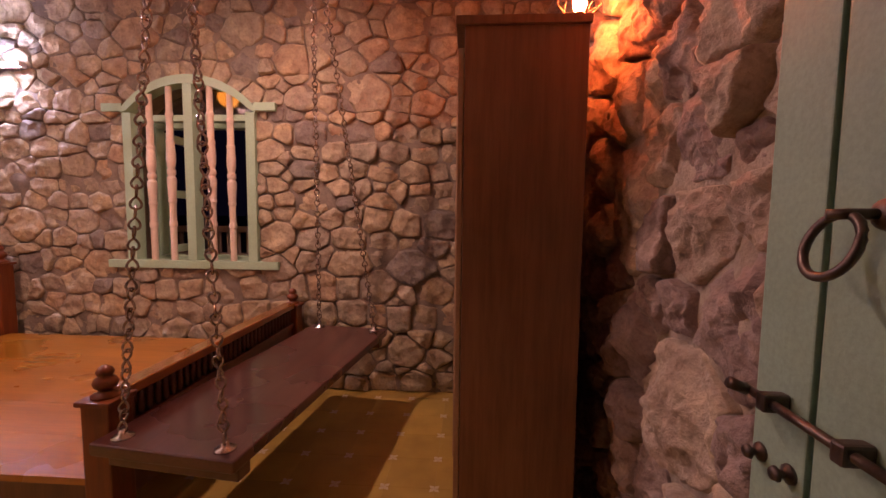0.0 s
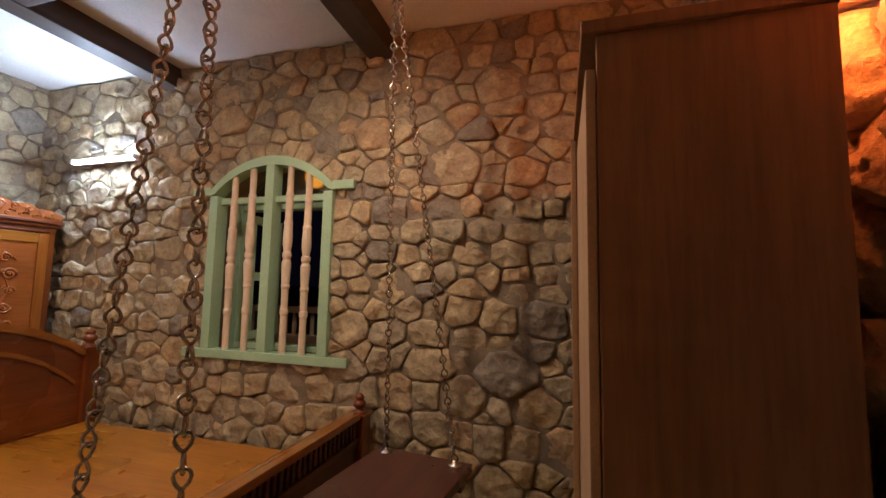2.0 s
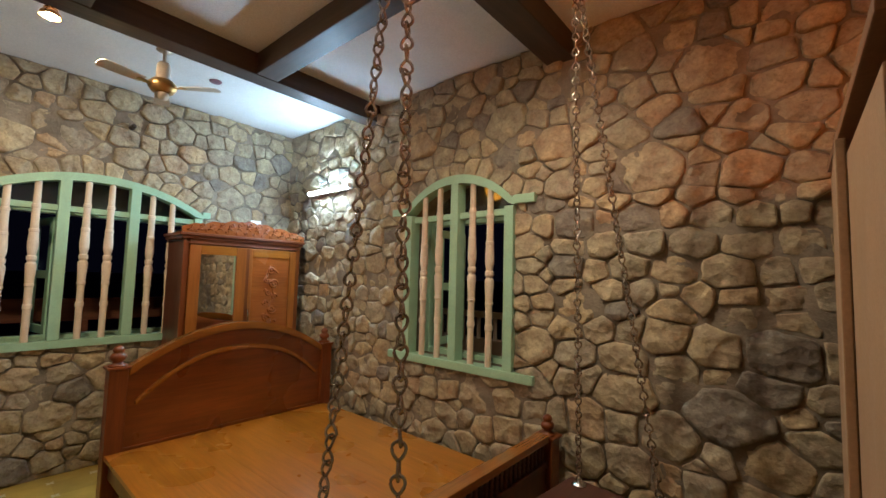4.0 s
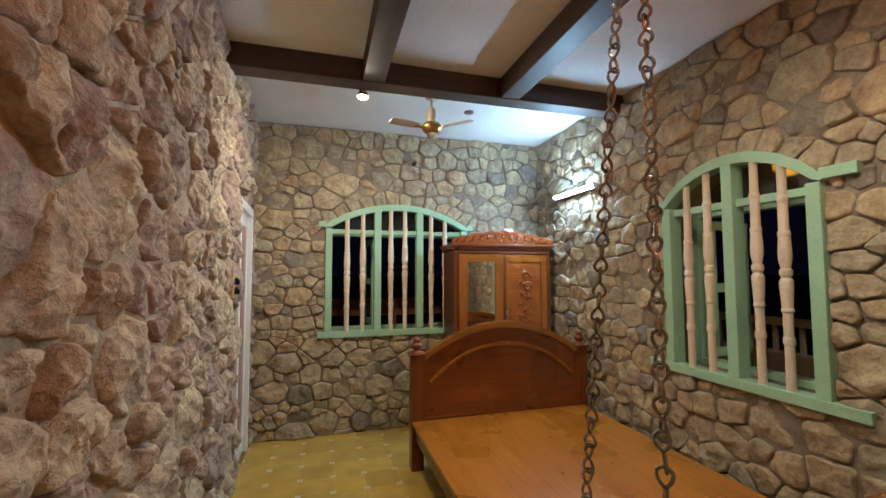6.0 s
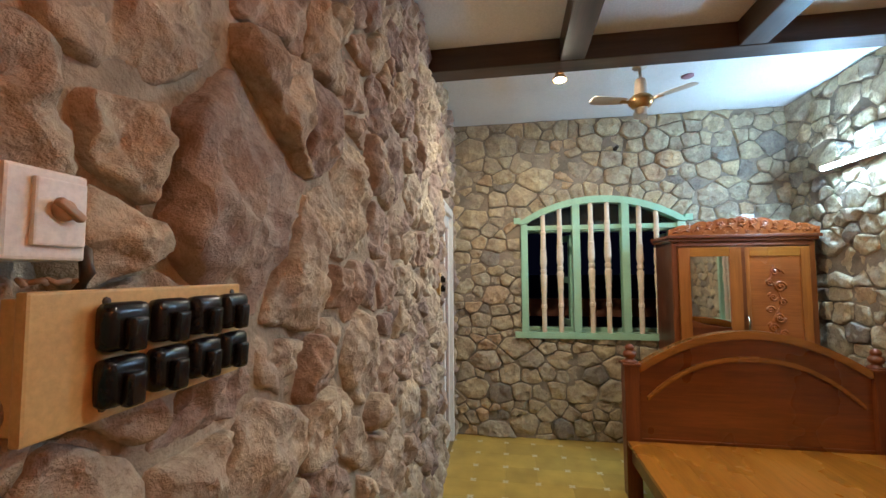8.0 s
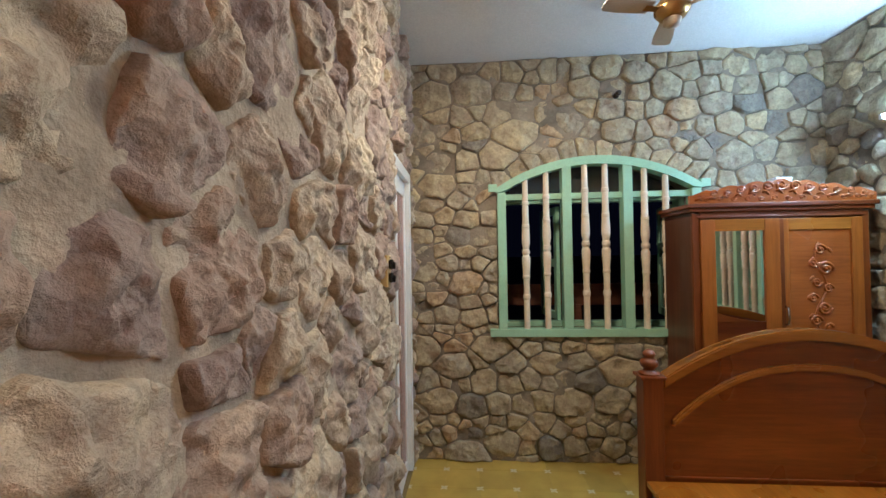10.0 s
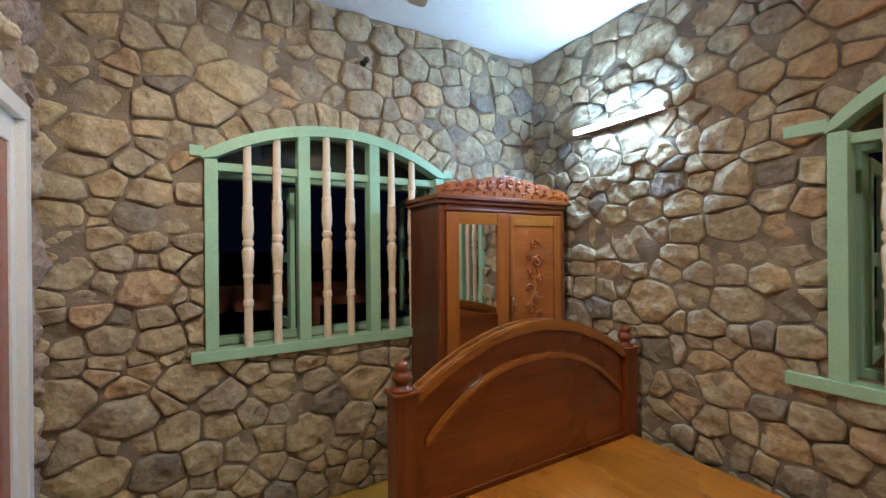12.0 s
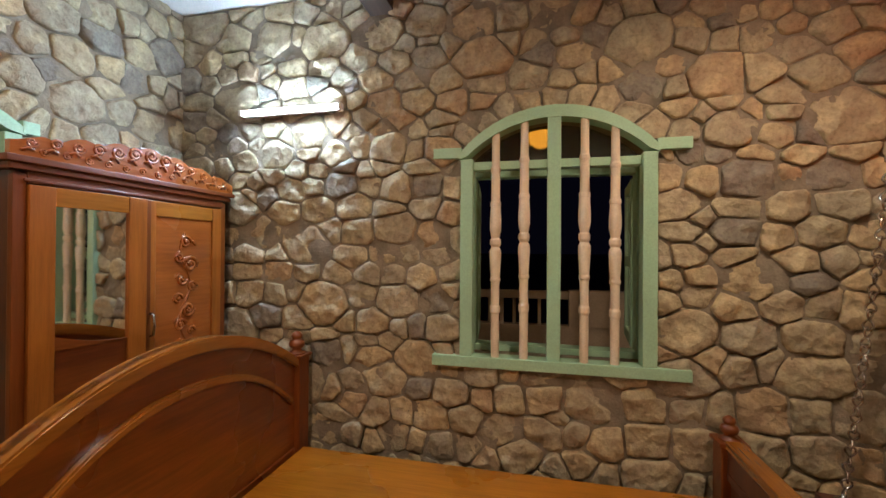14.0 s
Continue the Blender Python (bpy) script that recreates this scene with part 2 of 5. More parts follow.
def tile_material():
    """Ochre cement tile with a quarter of a white four-petal flower on each corner."""
    m, nt, b = mat_new("ochre_cement_tile")
    L = nt.links.new
    tc = nt.nodes.new("ShaderNodeTexCoord")
    geo = nt.nodes.new("ShaderNodeNewGeometry")
    info = nt.nodes.new("ShaderNodeObjectInfo")
    sep = nt.nodes.new("ShaderNodeSeparateXYZ")
    L(tc.outputs["Object"], sep.inputs[0])

    def op(kind, a, c):
        n = nt.nodes.new("ShaderNodeMath")
        n.operation = kind
        for s, v in zip(n.inputs, (a, c)):
            if isinstance(v, (int, float)):
                s.default_value = v
            else:
                L(v, s)
        return n.outputs[0]
    dx = op("SUBTRACT", 0.122, op("ABSOLUTE", sep.outputs[0], 0))
    dy = op("SUBTRACT", 0.122, op("ABSOLUTE", sep.outputs[1], 0))
    # a petal along each diagonal from the corner
    along = op("ADD", dx, dy)
    across = op("ABSOLUTE", op("SUBTRACT", dx, dy), 0)
    inside = op("LESS_THAN", op("ADD", op("MULTIPLY", across, 1.5), op("ABSOLUTE", op("SUBTRACT", along, 0.026), 0)), 0.025)
    n1 = node(nt, "ShaderNodeTexNoise", Scale=5.0, Detail=5.0)
    n2 = node(nt, "ShaderNodeTexNoise", Scale=80.0, Detail=4.0)
    L(geo.outputs["Position"], n1.inputs["Vector"])
    L(geo.outputs["Position"], n2.inputs["Vector"])
    r = ramp(nt, [(0.3, (0.42, 0.285, 0.05)), (0.7, (0.58, 0.405, 0.075))])
    L(n1.outputs[0], r.inputs[0])
    tone = ramp(nt, [(0.0, (0.85, 0.85, 0.85)), (1.0, (1.08, 1.08, 1.05))])
    L(info.outputs["Random"], tone.inputs[0])
    base = mix(nt, r.outputs[0], tone.outputs[0], 1.0, "MULTIPLY")
    L(mix(nt, base, (0.64, 0.57, 0.40), inside), b.inputs["Base Color"])
    b.inputs["Roughness"].default_value = 0.4
    L(bump(nt, n2.outputs[0], 0.25, 0.001), b.inputs["Normal"])
    return m


TILE = tile_material()


# ---- builders ----
def part(name, bm, material, parent=None, label="", smooth=False):
    me = bpy.data.meshes.new(name)
    bm.normal_update()
    bm.to_mesh(me)
    bm.free()
    me.materials.append(material)
    if smooth:
        for p in me.polygons:
            p.use_smooth = True
    ob = new(name, me)
    if parent:
        ob.parent = parent
    return tagged(ob, label) if label else ob


def share(name, me, parent, m):
    ob = new(name, me)
    ob.parent = parent
    ob.matrix_basis = m
    return ob


def empty(name, at=(0, 0, 0)):
    ob = new(name)
    ob.location = at
    ob.empty_display_size = 0.1
    return ob


def box(bm, lo, hi, bevel=0.0, seg=2):
    lo, hi = [min(a, c) for a, c in zip(lo, hi)], [max(a, c) for a, c in zip(lo, hi)]
    c = [(a + d) / 2 for a, d in zip(lo, hi)]
    s = [d - a for a, d in zip(lo, hi)]
    made = bmesh.ops.create_cube(bm, size=1, matrix=Matrix.Translation(c) @ Matrix.Diagonal((*s, 1)))
    if bevel:
        edges = {e for v in made["verts"] for e in v.link_edges}
        bmesh.ops.bevel(bm, geom=list(edges), offset=bevel, segments=seg, profile=0.6, affect="EDGES")
    return bm


def boxes(*list_of, bevel=0.0):
    bm = bmesh.new()
    for lo, hi in list_of:
        box(bm, lo, hi, bevel)
    return bm


def lathe(bm, profile, segs=16, at=(0, 0, 0), tilt=None):
    """profile: (radius, height) from bottom to top."""
    m = Matrix.Translation(at) @ (tilt or Matrix.Identity(4))
    rings = [[bm.verts.new(m @ Vector((r * math.cos(2 * math.pi * i / segs), r * math.sin(2 * math.pi * i / segs), z))) for i in range(segs)] for r, z in profile]
    for a, c in zip(rings, rings[1:]):
        for i in range(segs):
            bm.faces.new((a[i], a[(i + 1) % segs], c[(i + 1) % segs], c[i]))
    bm.faces.new(rings[0][::-1])
    bm.faces.new(rings[-1])
    return bm


def rod(bm, a, c, r, segs=10):
    a, c = Vector(a), Vector(c)
    d = c - a
    return lathe(bm, [(r, 0), (r, d.length)], segs, a, d.to_track_quat("Z", "Y").to_matrix().to_4x4())


def tube(bm, pts, r, segs=8, closed=False):
    """A wire along points."""
    pts = [Vector(p) for p in pts]
    n = len(pts)
    rings = []
    ref = Vector((0.13, 0.31, 0.94))
    for i, p in enumerate(pts):
        d = (pts[(i + 1) % n] - pts[i - 1]) if closed or 0 < i < n - 1 else (pts[1] - pts[0] if i == 0 else pts[-1] - pts[-2])
        d.normalize()
        u = d.cross(ref)
        if u.length < 0.05:
            u = d.cross(Vector((1, 0, 0)))
        u.normalize()
        v = d.cross(u)
        rings.append([bm.verts.new(p + r * (math.cos(2 * math.pi * k / segs) * u + math.sin(2 * math.pi * k / segs) * v)) for k in range(segs)])
    for i in range(n if closed else n - 1):
        a, c = rings[i], rings[(i + 1) % n]
        for k in range(segs):
            bm.faces.new((a[k], a[(k + 1) % segs], c[(k + 1) % segs], c[k]))
    if not closed:
        bm.faces.new(rings[0][::-1])
        bm.faces.new(rings[-1])
    return bm


def prism(bm, outline, depth, m):
    """An outline in (u, v), extruded by depth along w, set by the matrix m."""
    a = [bm.verts.new(m @ Vector((u, v, 0))) for u, v in outline]
    c = [bm.verts.new(m @ Vector((u, v, depth))) for u, v in outline]
    n = len(outline)
    bm.faces.new(a[::-1])
    bm.faces.new(c)
    for i in range(n):
        bm.faces.new((a[i], a[(i + 1) % n], c[(i + 1) % n], c[i]))
    return bm


def wall_frame(origin, u, n):
    """Matrix from wall coordinates (u along, v up, w into the room) to the world."""
    u, n = Vector(u).normalized(), Vector(n).normalized()
    m = Matrix.Identity(4)
    for i, a in enumerate((u, Vector((0, 0, 1)), n)):
        for k in range(3):
            m[k][i] = a[k]
    m.translation = origin
    return m


def arch_circle(half, rise):
    r = (half * half + rise * rise) / (2 * rise)
    return r


# wall coordinates: north u = x, west u = y, south u = x, east u = y
M_NORTH = wall_frame((0, NY, 0), (1, 0, 0), (0, -1, 0))
M_WEST = wall_frame((WX, 0, 0), (0, 1, 0), (1, 0, 0))
M_SOUTH = wall_frame((0, south_y(0), 0), (1, 0.030, 0), (-0.030, 1, 0))
M_EAST = wall_frame((EX, 0, 0), (0, 1, 0), (-1, 0, 0))


# ---- rubble masonry ----
def clip(poly, p, n):
    """The part of a polygon on the side of p that n points away from."""
    out = []
    d = [(q[0] - p[0]) * n[0] + (q[1] - p[1]) * n[1] for q in poly]
    for i in range(len(poly)):
        a, c, da, dc = poly[i], poly[(i + 1) % len(poly)], d[i], d[(i + 1) % len(poly)]
        if da <= 0:
            out.append(a)
        if (da < 0 < dc) or (dc < 0 < da):
            s = da / (da - dc)
            out.append((a[0] + s * (c[0] - a[0]), a[1] + s * (c[1] - a[1])))
    return out


def area_of(poly):
    return 0.5 * abs(sum(poly[k][0] * poly[(k + 1) % len(poly)][1] - poly[(k + 1) % len(poly)][0] * poly[k][1] for k in range(len(poly)))) if len(poly) > 2 else 0.0


def rubble_cells(u0, u1, v0, v1, size, holes, arches, rng, K=1.3):
    """Fitted field stones of mixed size, K times wider than high, cut round openings, with a course set on edge over each arch."""
    seeds = []
    for cu, cv, r, vb, half in arches:
        k = math.asin(min(0.999, (half + 0.02) / (r + 0.07)))
        n = round(2 * k * (r + 0.07) / 0.135)
        for i in range(n):
            a = -k + 2 * k * (i + 0.5) / n
            seeds.append((cu + (r + 0.085) * math.sin(a), (cv + (r + 0.085) * math.cos(a)) * K, 0.055))
    pts = np.array(seeds).reshape(-1, 3)

    def in_hole(u, v):
        return any(a + 0.03 < u < c - 0.03 and b < v < d for a, b, c, d in holes) or any(abs(u - cu) < half and v > vb - 0.05 and math.hypot(u - cu, v - cv) < r + 0.10 for cu, cv, r, vb, half in arches)

    def lay(u, v, r, room):
        nonlocal pts
        if in_hole(u, v) or not (u0 < u < u1 and v0 < v < v1):
            return
        if len(pts) and (np.hypot(pts[:, 0] - u, pts[:, 1] - v * K) - room * (pts[:, 2] + r)).min() < 0:
            return
        pts = np.vstack([pts, (u, v * K, r)]) if len(pts) else np.array([(u, v * K, r)])
    # a few large stones first, then wandering courses of uneven height, then small stones in the gaps
    for i in range(round(13 * (u1 - u0) * (v1 - v0) / (16 * size))):
        lay(rng.uniform(u0, u1), rng.uniform(v0, v1), size * rng.uniform(0.58, 0.85), 1.0)
    ox, v = rng.uniform(0, 90), v0
    while v < v1:
        rise = size * rng.choice((0.42, 0.6, 0.75, 0.85, 0.95, 1.1)) / K
        u = u0 + rng.uniform(0.0, 0.1)
        while u < u1:
            wide = max(0.55 * rise * K, size * rng.choice((0.5, 0.65, 0.8, 0.95, 1.1, 1.35)))
            wander = 0.075 * noise.noise(Vector((u * 0.9, v * 1.3, ox))) + rise * rng.uniform(-0.20, 0.20)
            lay(u + wide / 2, v + rise / 2 + wander, 0.5 * min(wide, 1.15 * rise * K) * rng.uniform(0.85, 1.1), 0.72)
            u += wide
        v += rise
    for i in range(round(900 * (u1 - u0) / 5)):
        lay(rng.uniform(u0, u1), rng.uniform(v0, v1), size * rng.uniform(0.16, 0.34), 0.92)
    cells = []
    for i in range(len(pts)):
        x, y, r = pts[i]
        lim = 1.6 * size
        poly = [(x - lim, y - lim), (x + lim, y - lim), (x + lim, y + lim), (x - lim, y + lim)]
        dist = np.hypot(pts[:, 0] - x, pts[:, 1] - y)
        for j in np.argsort(dist)[1:26]:
            d = dist[j]
            if d > 3.2 * size or len(poly) < 3:
                break
            n = ((pts[j, 0] - x) / d, (pts[j, 1] - y) / d)
            t = (d * d + r * r - pts[j, 2] ** 2) / (2 * d)
            poly = clip(poly, (x + n[0] * t, y + n[1] * t), n)
        poly = [(a, b / K) for a, b in poly]
        for pt, n in (((u0, 0), (-1, 0)), ((u1, 0), (1, 0)), ((0, v0), (0, -1)), ((0, v1), (0, 1))):
            poly = clip(poly, pt, n) if len(poly) > 2 else poly
        for ha, hb, hc, hd in holes:
            if len(poly) < 3 or not (max(q[0] for q in poly) > ha and min(q[0] for q in poly) < hc and max(q[1] for q in poly) > hb and min(q[1] for q in poly) < hd):
                continue
            poly = max((clip(poly, (ha, 0), (1, 0)), clip(poly, (hc, 0), (-1, 0)), clip(poly, (0, hb), (0, 1)), clip(poly, (0, hd), (0, -1))), key=area_of)
        if len(poly) < 3:
            continue
        p = (sum(q[0] for q in poly) / len(poly), sum(q[1] for q in poly) / len(poly))
        for cu, cv, r, vb, half in arches:
            if max(q[1] for q in poly) > vb and abs(p[0] - cu) < half + 0.2:
                dx, dy = p[0] - cu, p[1] - cv
                k = math.hypot(dx, dy)
                if k > r * 0.6 and dy > 0:
                    n = (dx / k, dy / k)
                    poly = clip(poly, (cu + n[0] * r, cv + n[1] * r), (-n[0], -n[1]))
        if area_of(poly) > 0.0016:
            cells.append(poly)
    return cells


def stone_mesh(poly, proud, gap, rng, rings, cut, rough, grain=0.026):
    """Vertices and faces of one hewn stone with chipped facets, in wall coordinates about its own centre."""
    cu, cv = sum(q[0] for q in poly) / len(poly), sum(q[1] for q in poly) / len(poly)
    lens = [math.hypot(poly[i][0] - poly[(i + 1) % len(poly)][0], poly[i][1] - poly[(i + 1) % len(poly)][1]) for i in range(len(poly))]
    total = sum(lens)
    count = max(14, min(36 if grain > 0.02 else 64, round(total / grain)))
    line, k, run = [], 0, 0.0
    for i in range(count):
        s = total * i / count
        while k < len(poly) - 1 and run + lens[k] < s:
            run += lens[k]
            k += 1
        f = (s - run) / max(lens[k], 1e-6)
        a, c = poly[k], poly[(k + 1) % len(poly)]
        line.append((a[0] + f * (c[0] - a[0]), a[1] + f * (c[1] - a[1])))
    # knock the corners off, then roughen the outline
    wear, smooth = rng.uniform(*cut), []
    for i in range(count):
        p, q, r = line[i - 1], line[i], line[(i + 1) % count]
        smooth.append((q[0] + wear * ((p[0] + r[0]) / 2 - q[0]), q[1] + wear * ((p[1] + r[1]) / 2 - q[1])))
    n = count
    size = math.sqrt(area_of(poly))
    ox, oy = rng.uniform(-50, 50), rng.uniform(-50, 50)
    planes = [(rng.uniform(-0.10, 0.10), rng.uniform(-0.10, 0.10), 0.0)]
    for i in range(5 if grain > 0.02 else 9):
        ang, steep = rng.uniform(0, 6.28), rng.uniform(0.12, 0.42 if grain > 0.02 else 0.6)
        planes.append((steep * math.cos(ang), steep * math.sin(ang), rng.uniform(0.06, 0.18) * size))
    verts, faces = [], []

    def relief(u, v):
        facet = min(a * u + c * v + o for a, c, o in planes)
        step = 3.0 * noise.noise(Vector((u * 8 + oy, v * 8 + ox, 4.0)))
        ledge = math.floor(step) + max(0.0, (step - math.floor(step)) * 3.0 - 2.0)
        return max(facet, -0.42 * proud) + 0.3 * rough * ledge + rough * (noise.noise(Vector((u * 11 + ox, v * 11 + oy, 0))) + 0.6 * noise.noise(Vector((u * 29 + ox, v * 29, oy))) + 0.35 * noise.noise(Vector((u * 63, v * 63 + ox, oy))))
    wob = [0.99 + 0.05 * noise.noise(Vector((math.cos(6.283 * i / n) * 2.2 + ox, math.sin(6.283 * i / n) * 2.2 + oy, 2.0))) + rng.uniform(-0.022, 0.022) for i in range(n)]
    for shrink, h in rings:
        for (u, v), wb in zip(smooth, wob):
            du, dv = u - cu, v - cv
            r = math.hypot(du, dv) or 1e-6
            s = max(0.3, (r - gap) / r) * shrink * min(1.02, wb) * rng.uniform(0.988, 1.008)
            w = proud * h + relief(du * s, dv * s) * max(0, h)
            verts.append((du * s, dv * s, w))
    m = len(rings)
    for q in range(m - 1):
        for k in range(n):
            a, c = q * n + k, q * n + (k + 1) % n
            faces.append((a, c, c + n, a + n))
    verts.append((0, 0, proud * 1.03 + relief(0, 0)))
    top = len(verts) - 1
    for k in range(n):
        faces.append(((m - 1) * n + k, (m - 1) * n + (k + 1) % n, top))
    return (cu, cv), verts, faces


COARSE = ((1.0, -0.2), (0.995, 0.72), (0.965, 0.96), (0.84, 1.0), (0.62, 1.0), (0.36, 1.01))
FINE = ((1.0, -0.3), (0.995, 0.45), (0.975, 0.84), (0.93, 0.96), (0.86, 0.99), (0.76, 1.0), (0.65, 1.0), (0.54, 1.01), (0.43, 1.02), (0.32, 1.02), (0.2, 1.03), (0.1, 1.03))


def lay_rubble(wall, m, cells, material, proud, gap, rng, rings, cut, rough, near, grain=0.026):
    """Up to 300 stones that near() picks as parts, the rest as one joined part."""
    order = sorted(cells, key=lambda poly: near(sum(q[0] for q in poly) / len(poly), sum(q[1] for q in poly) / len(poly)))
    verts_all, faces_all = [], []
    for i, poly in enumerate(order):
        (cu, cv), verts, faces = stone_mesh(poly, rng.uniform(*proud), rng.uniform(*gap), rng, rings, cut, rough, grain)
        if i < 300:
            me = bpy.data.meshes.new("stone")
            me.from_pydata(verts, [], faces)
            me.materials.append(material)
            me.polygons.foreach_set("use_smooth", [True] * len(me.polygons))
            share("stone", me, wall, m @ Matrix.Translation((cu, cv, 0)))
        else:
            o = len(verts_all)
            verts_all += [m @ Vector((a + cu, b + cv, c)) for a, b, c in verts]
            faces_all += [tuple(k + o for k in f) for f in faces]
    if verts_all:
        me = bpy.data.meshes.new("stones")
        me.from_pydata(verts_all, [], faces_all)
        me.materials.append(material)
        me.polygons.foreach_set("use_smooth", [True] * len(me.polygons))
        ob = new("stones", me)
        ob.parent = wall
        tagged(ob, kind="stuff")


def lay_mortar(wall, m, u0, u1, blocked, material, mean, swing_by):
    """The uneven mortar between the stones, smeared by hand."""
    step = 0.025
    nu, nv = int((u1 - u0) / step), int(CZ / step)
    verts, faces = [], []
    for k in range(nv + 1):
        for i in range(nu + 1):
            u, v = u0 + (u1 - u0) * i / nu, CZ * k / nv
            w = mean + swing_by * (noise.noise(Vector((u * 5, v * 5, 3.1))) + 0.5 * noise.noise(Vector((u * 14, v * 14, 7.7))))
            verts.append(m @ Vector((u, v, max(0.002, w))))
    for k in range(nv):
        for i in range(nu):
            u, v = u0 + (u1 - u0) * (i + 0.5) / nu, CZ * (k + 0.5) / nv
            if not blocked(u, v):
                a = k * (nu + 1) + i
                faces.append((a, a + 1, a + nu + 2, a + nu + 1))
    me = bpy.data.meshes.new("mortar_coat")
    me.from_pydata(verts, [], faces)
    me.materials.append(material)
    me.polygons.foreach_set("use_smooth", [True] * len(me.polygons))
    ob = new("mortar_coat", me)
    ob.parent = wall
    return ob


# ---- structure: walls, floor, ceiling ----
N_WIN = dict(c=-1.911, half=0.50, sill=0.918, spring=2.03, top=2.262)
W_WIN = dict(c=1.40, half=0.745, sill=0.965, spring=2.035, top=2.262)


def arch_of(win):
    rise = win["top"] - win["spring"]
    r = arch_circle(win["half"], rise)
    return r, win["top"] - r


def wall_with_window(name, m, u0, u1, win, thick, label, material):
    """Wall slab in wall coordinates with an arched opening through it."""
    bm = bmesh.new()
    a, c, lo, top = win["c"] - win["half"], win["c"] + win["half"], win["sill"], win["top"]
    for q in ([u0, a, 0, CZ], [c, u1, 0, CZ], [a, c, 0, lo], [a, c, top, CZ]):
        prism(bm, [(q[0], q[2]), (q[1], q[2]), (q[1], q[3]), (q[0], q[3])], -thick, m)
    r, cv = arch_of(win)
    n = 16
    for i in range(n):
        ua, ub = a + (c - a) * i / n, a + (c - a) * (i + 1) / n
        va = cv + math.sqrt(max(0, r * r - (ua - win["c"]) ** 2))
        vb = cv + math.sqrt(max(0, r * r - (ub - win["c"]) ** 2))
        prism(bm, [(ua, va), (ub, vb), (ub, top + 0.0005), (ua, top + 0.0005)], -thick, m)
    bmesh.ops.recalc_face_normals(bm, faces=bm.faces)
    ob = part(name, bm, material)
    return tagged(ob, label, "wall", kind="structure")


wall_north = wall_with_window("wall_north", M_NORTH, WX - 0.3, EX + 0.3, N_WIN, 0.32, "rubble stone wall with an arched barred window", MORTAR)
wall_west = wall_with_window("wall_west", M_WEST, -0.5, NY + 0.0, W_WIN, 0.32, "rubble stone wall with a wide arched barred window", MORTAR)

DOOR = (-0.33, 0.585, 2.10)       # the opening by which one enters
BATH = (-4.13, -3.47, 2.13)       # the closed white-framed door
bm = bmesh.new()
for a, c, lo, hi in ((WX, BATH[0], 0, CZ), (BATH[0], BATH[1], BATH[2], CZ), (BATH[1], DOOR[0], 0, CZ), (DOOR[0], DOOR[1], DOOR[2], CZ), (DOOR[1], EX, 0, CZ)):
    prism(bm, [(a, lo), (c, lo), (c, hi), (a, hi)], -0.3, M_SOUTH)
bmesh.ops.recalc_face_normals(bm, faces=bm.faces)
wall_south = tagged(part("wall_south", bm, MORTAR_NEAR), "rough pinkish-brown rubble wall with two doorways", "wall", kind="structure")
bm = bmesh.new()
prism(bm, [(-0.5, 0), (NY, 0), (NY, CZ), (-0.5, CZ)], -0.3, M_EAST)
bmesh.ops.recalc_face_normals(bm, faces=bm.faces)
wall_east = tagged(part("wall_east", bm, MORTAR_NEAR), "rough rubble wall of large hewn stones", "wall", kind="structure")

ceiling = tagged(part("ceiling", boxes(((WX - 0.3, -0.6, CZ), (EX + 0.3, NY + 0.3, CZ + 0.15))), PLASTER), "white painted flat ceiling crossed by dark beams", "ceiling", kind="structure")
floor = tagged(part("floor", boxes(((WX - 0.3, -2.6, -0.15), (EX + 0.3, NY + 0.3, -0.006))), noisy("tile_grout", (0.26, 0.19, 0.08), 0.9, 0.8, 1.2)), "ochre cement-tile floor with small white flowers", "floor", kind="structure")

# the hall behind the entrance
hall = boxes(((-1.6, -2.6, 0), (-1.5, -0.32, CZ)), ((1.5, -2.6, 0), (1.6, -0.32, CZ)), ((-1.6, -2.7, 0), (1.6, -2.6, CZ)), ((-1.6, -2.7, CZ), (1.6, -0.6, CZ + 0.1)))
tagged(part("wall_hall", hall, HALL_PAINT), "plain painted walls of the dark hall", "wall", kind="structure")


# ---- beams ----
def beam(lo, hi, material):
    ob = part("ceiling_beam", boxes((lo, hi), bevel=0.006), material)
    return tagged(ob, "dark-stained wooden beam under the white ceiling", "beam", "ceiling beams", "structure")


A0, A1, B0, B1 = -2.95, -2.80, -1.20, -1.03
beam((A0, south_y(A0), BEAM_Z), (A1, NY, CZ), BEAM_Y)
beam((B0, south_y(B0), BEAM_Z), (B1, NY, CZ), BEAM_Y)
for y0, y1 in ((0.89, 1.04), (1.91, 2.06)):
    beam((A1 + 0.001, y0, BEAM_Z + 0.004), (B0 - 0.001, y1, CZ), BEAM_X)


# ---- windows ----
BALUSTER = [(0.029, 0.0), (0.029, 0.195), (0.036, 0.205), (0.036, 0.225), (0.029, 0.235), (0.030, 0.335), (0.037, 0.342), (0.037, 0.352), (0.032, 0.358),
            (0.036, 0.40), (0.041, 0.455), (0.040, 0.475), (0.028, 0.49), (0.038, 0.503), (0.038, 0.522), (0.028, 0.53), (0.031, 0.54), (0.040, 0.57),
            (0.040, 0.61), (0.034, 0.67), (0.038, 0.675), (0.038, 0.688), (0.031, 0.695), (0.030, 0.82), (0.035, 0.828), (0.035, 0.84), (0.028, 0.85), (0.027, 0.995)]


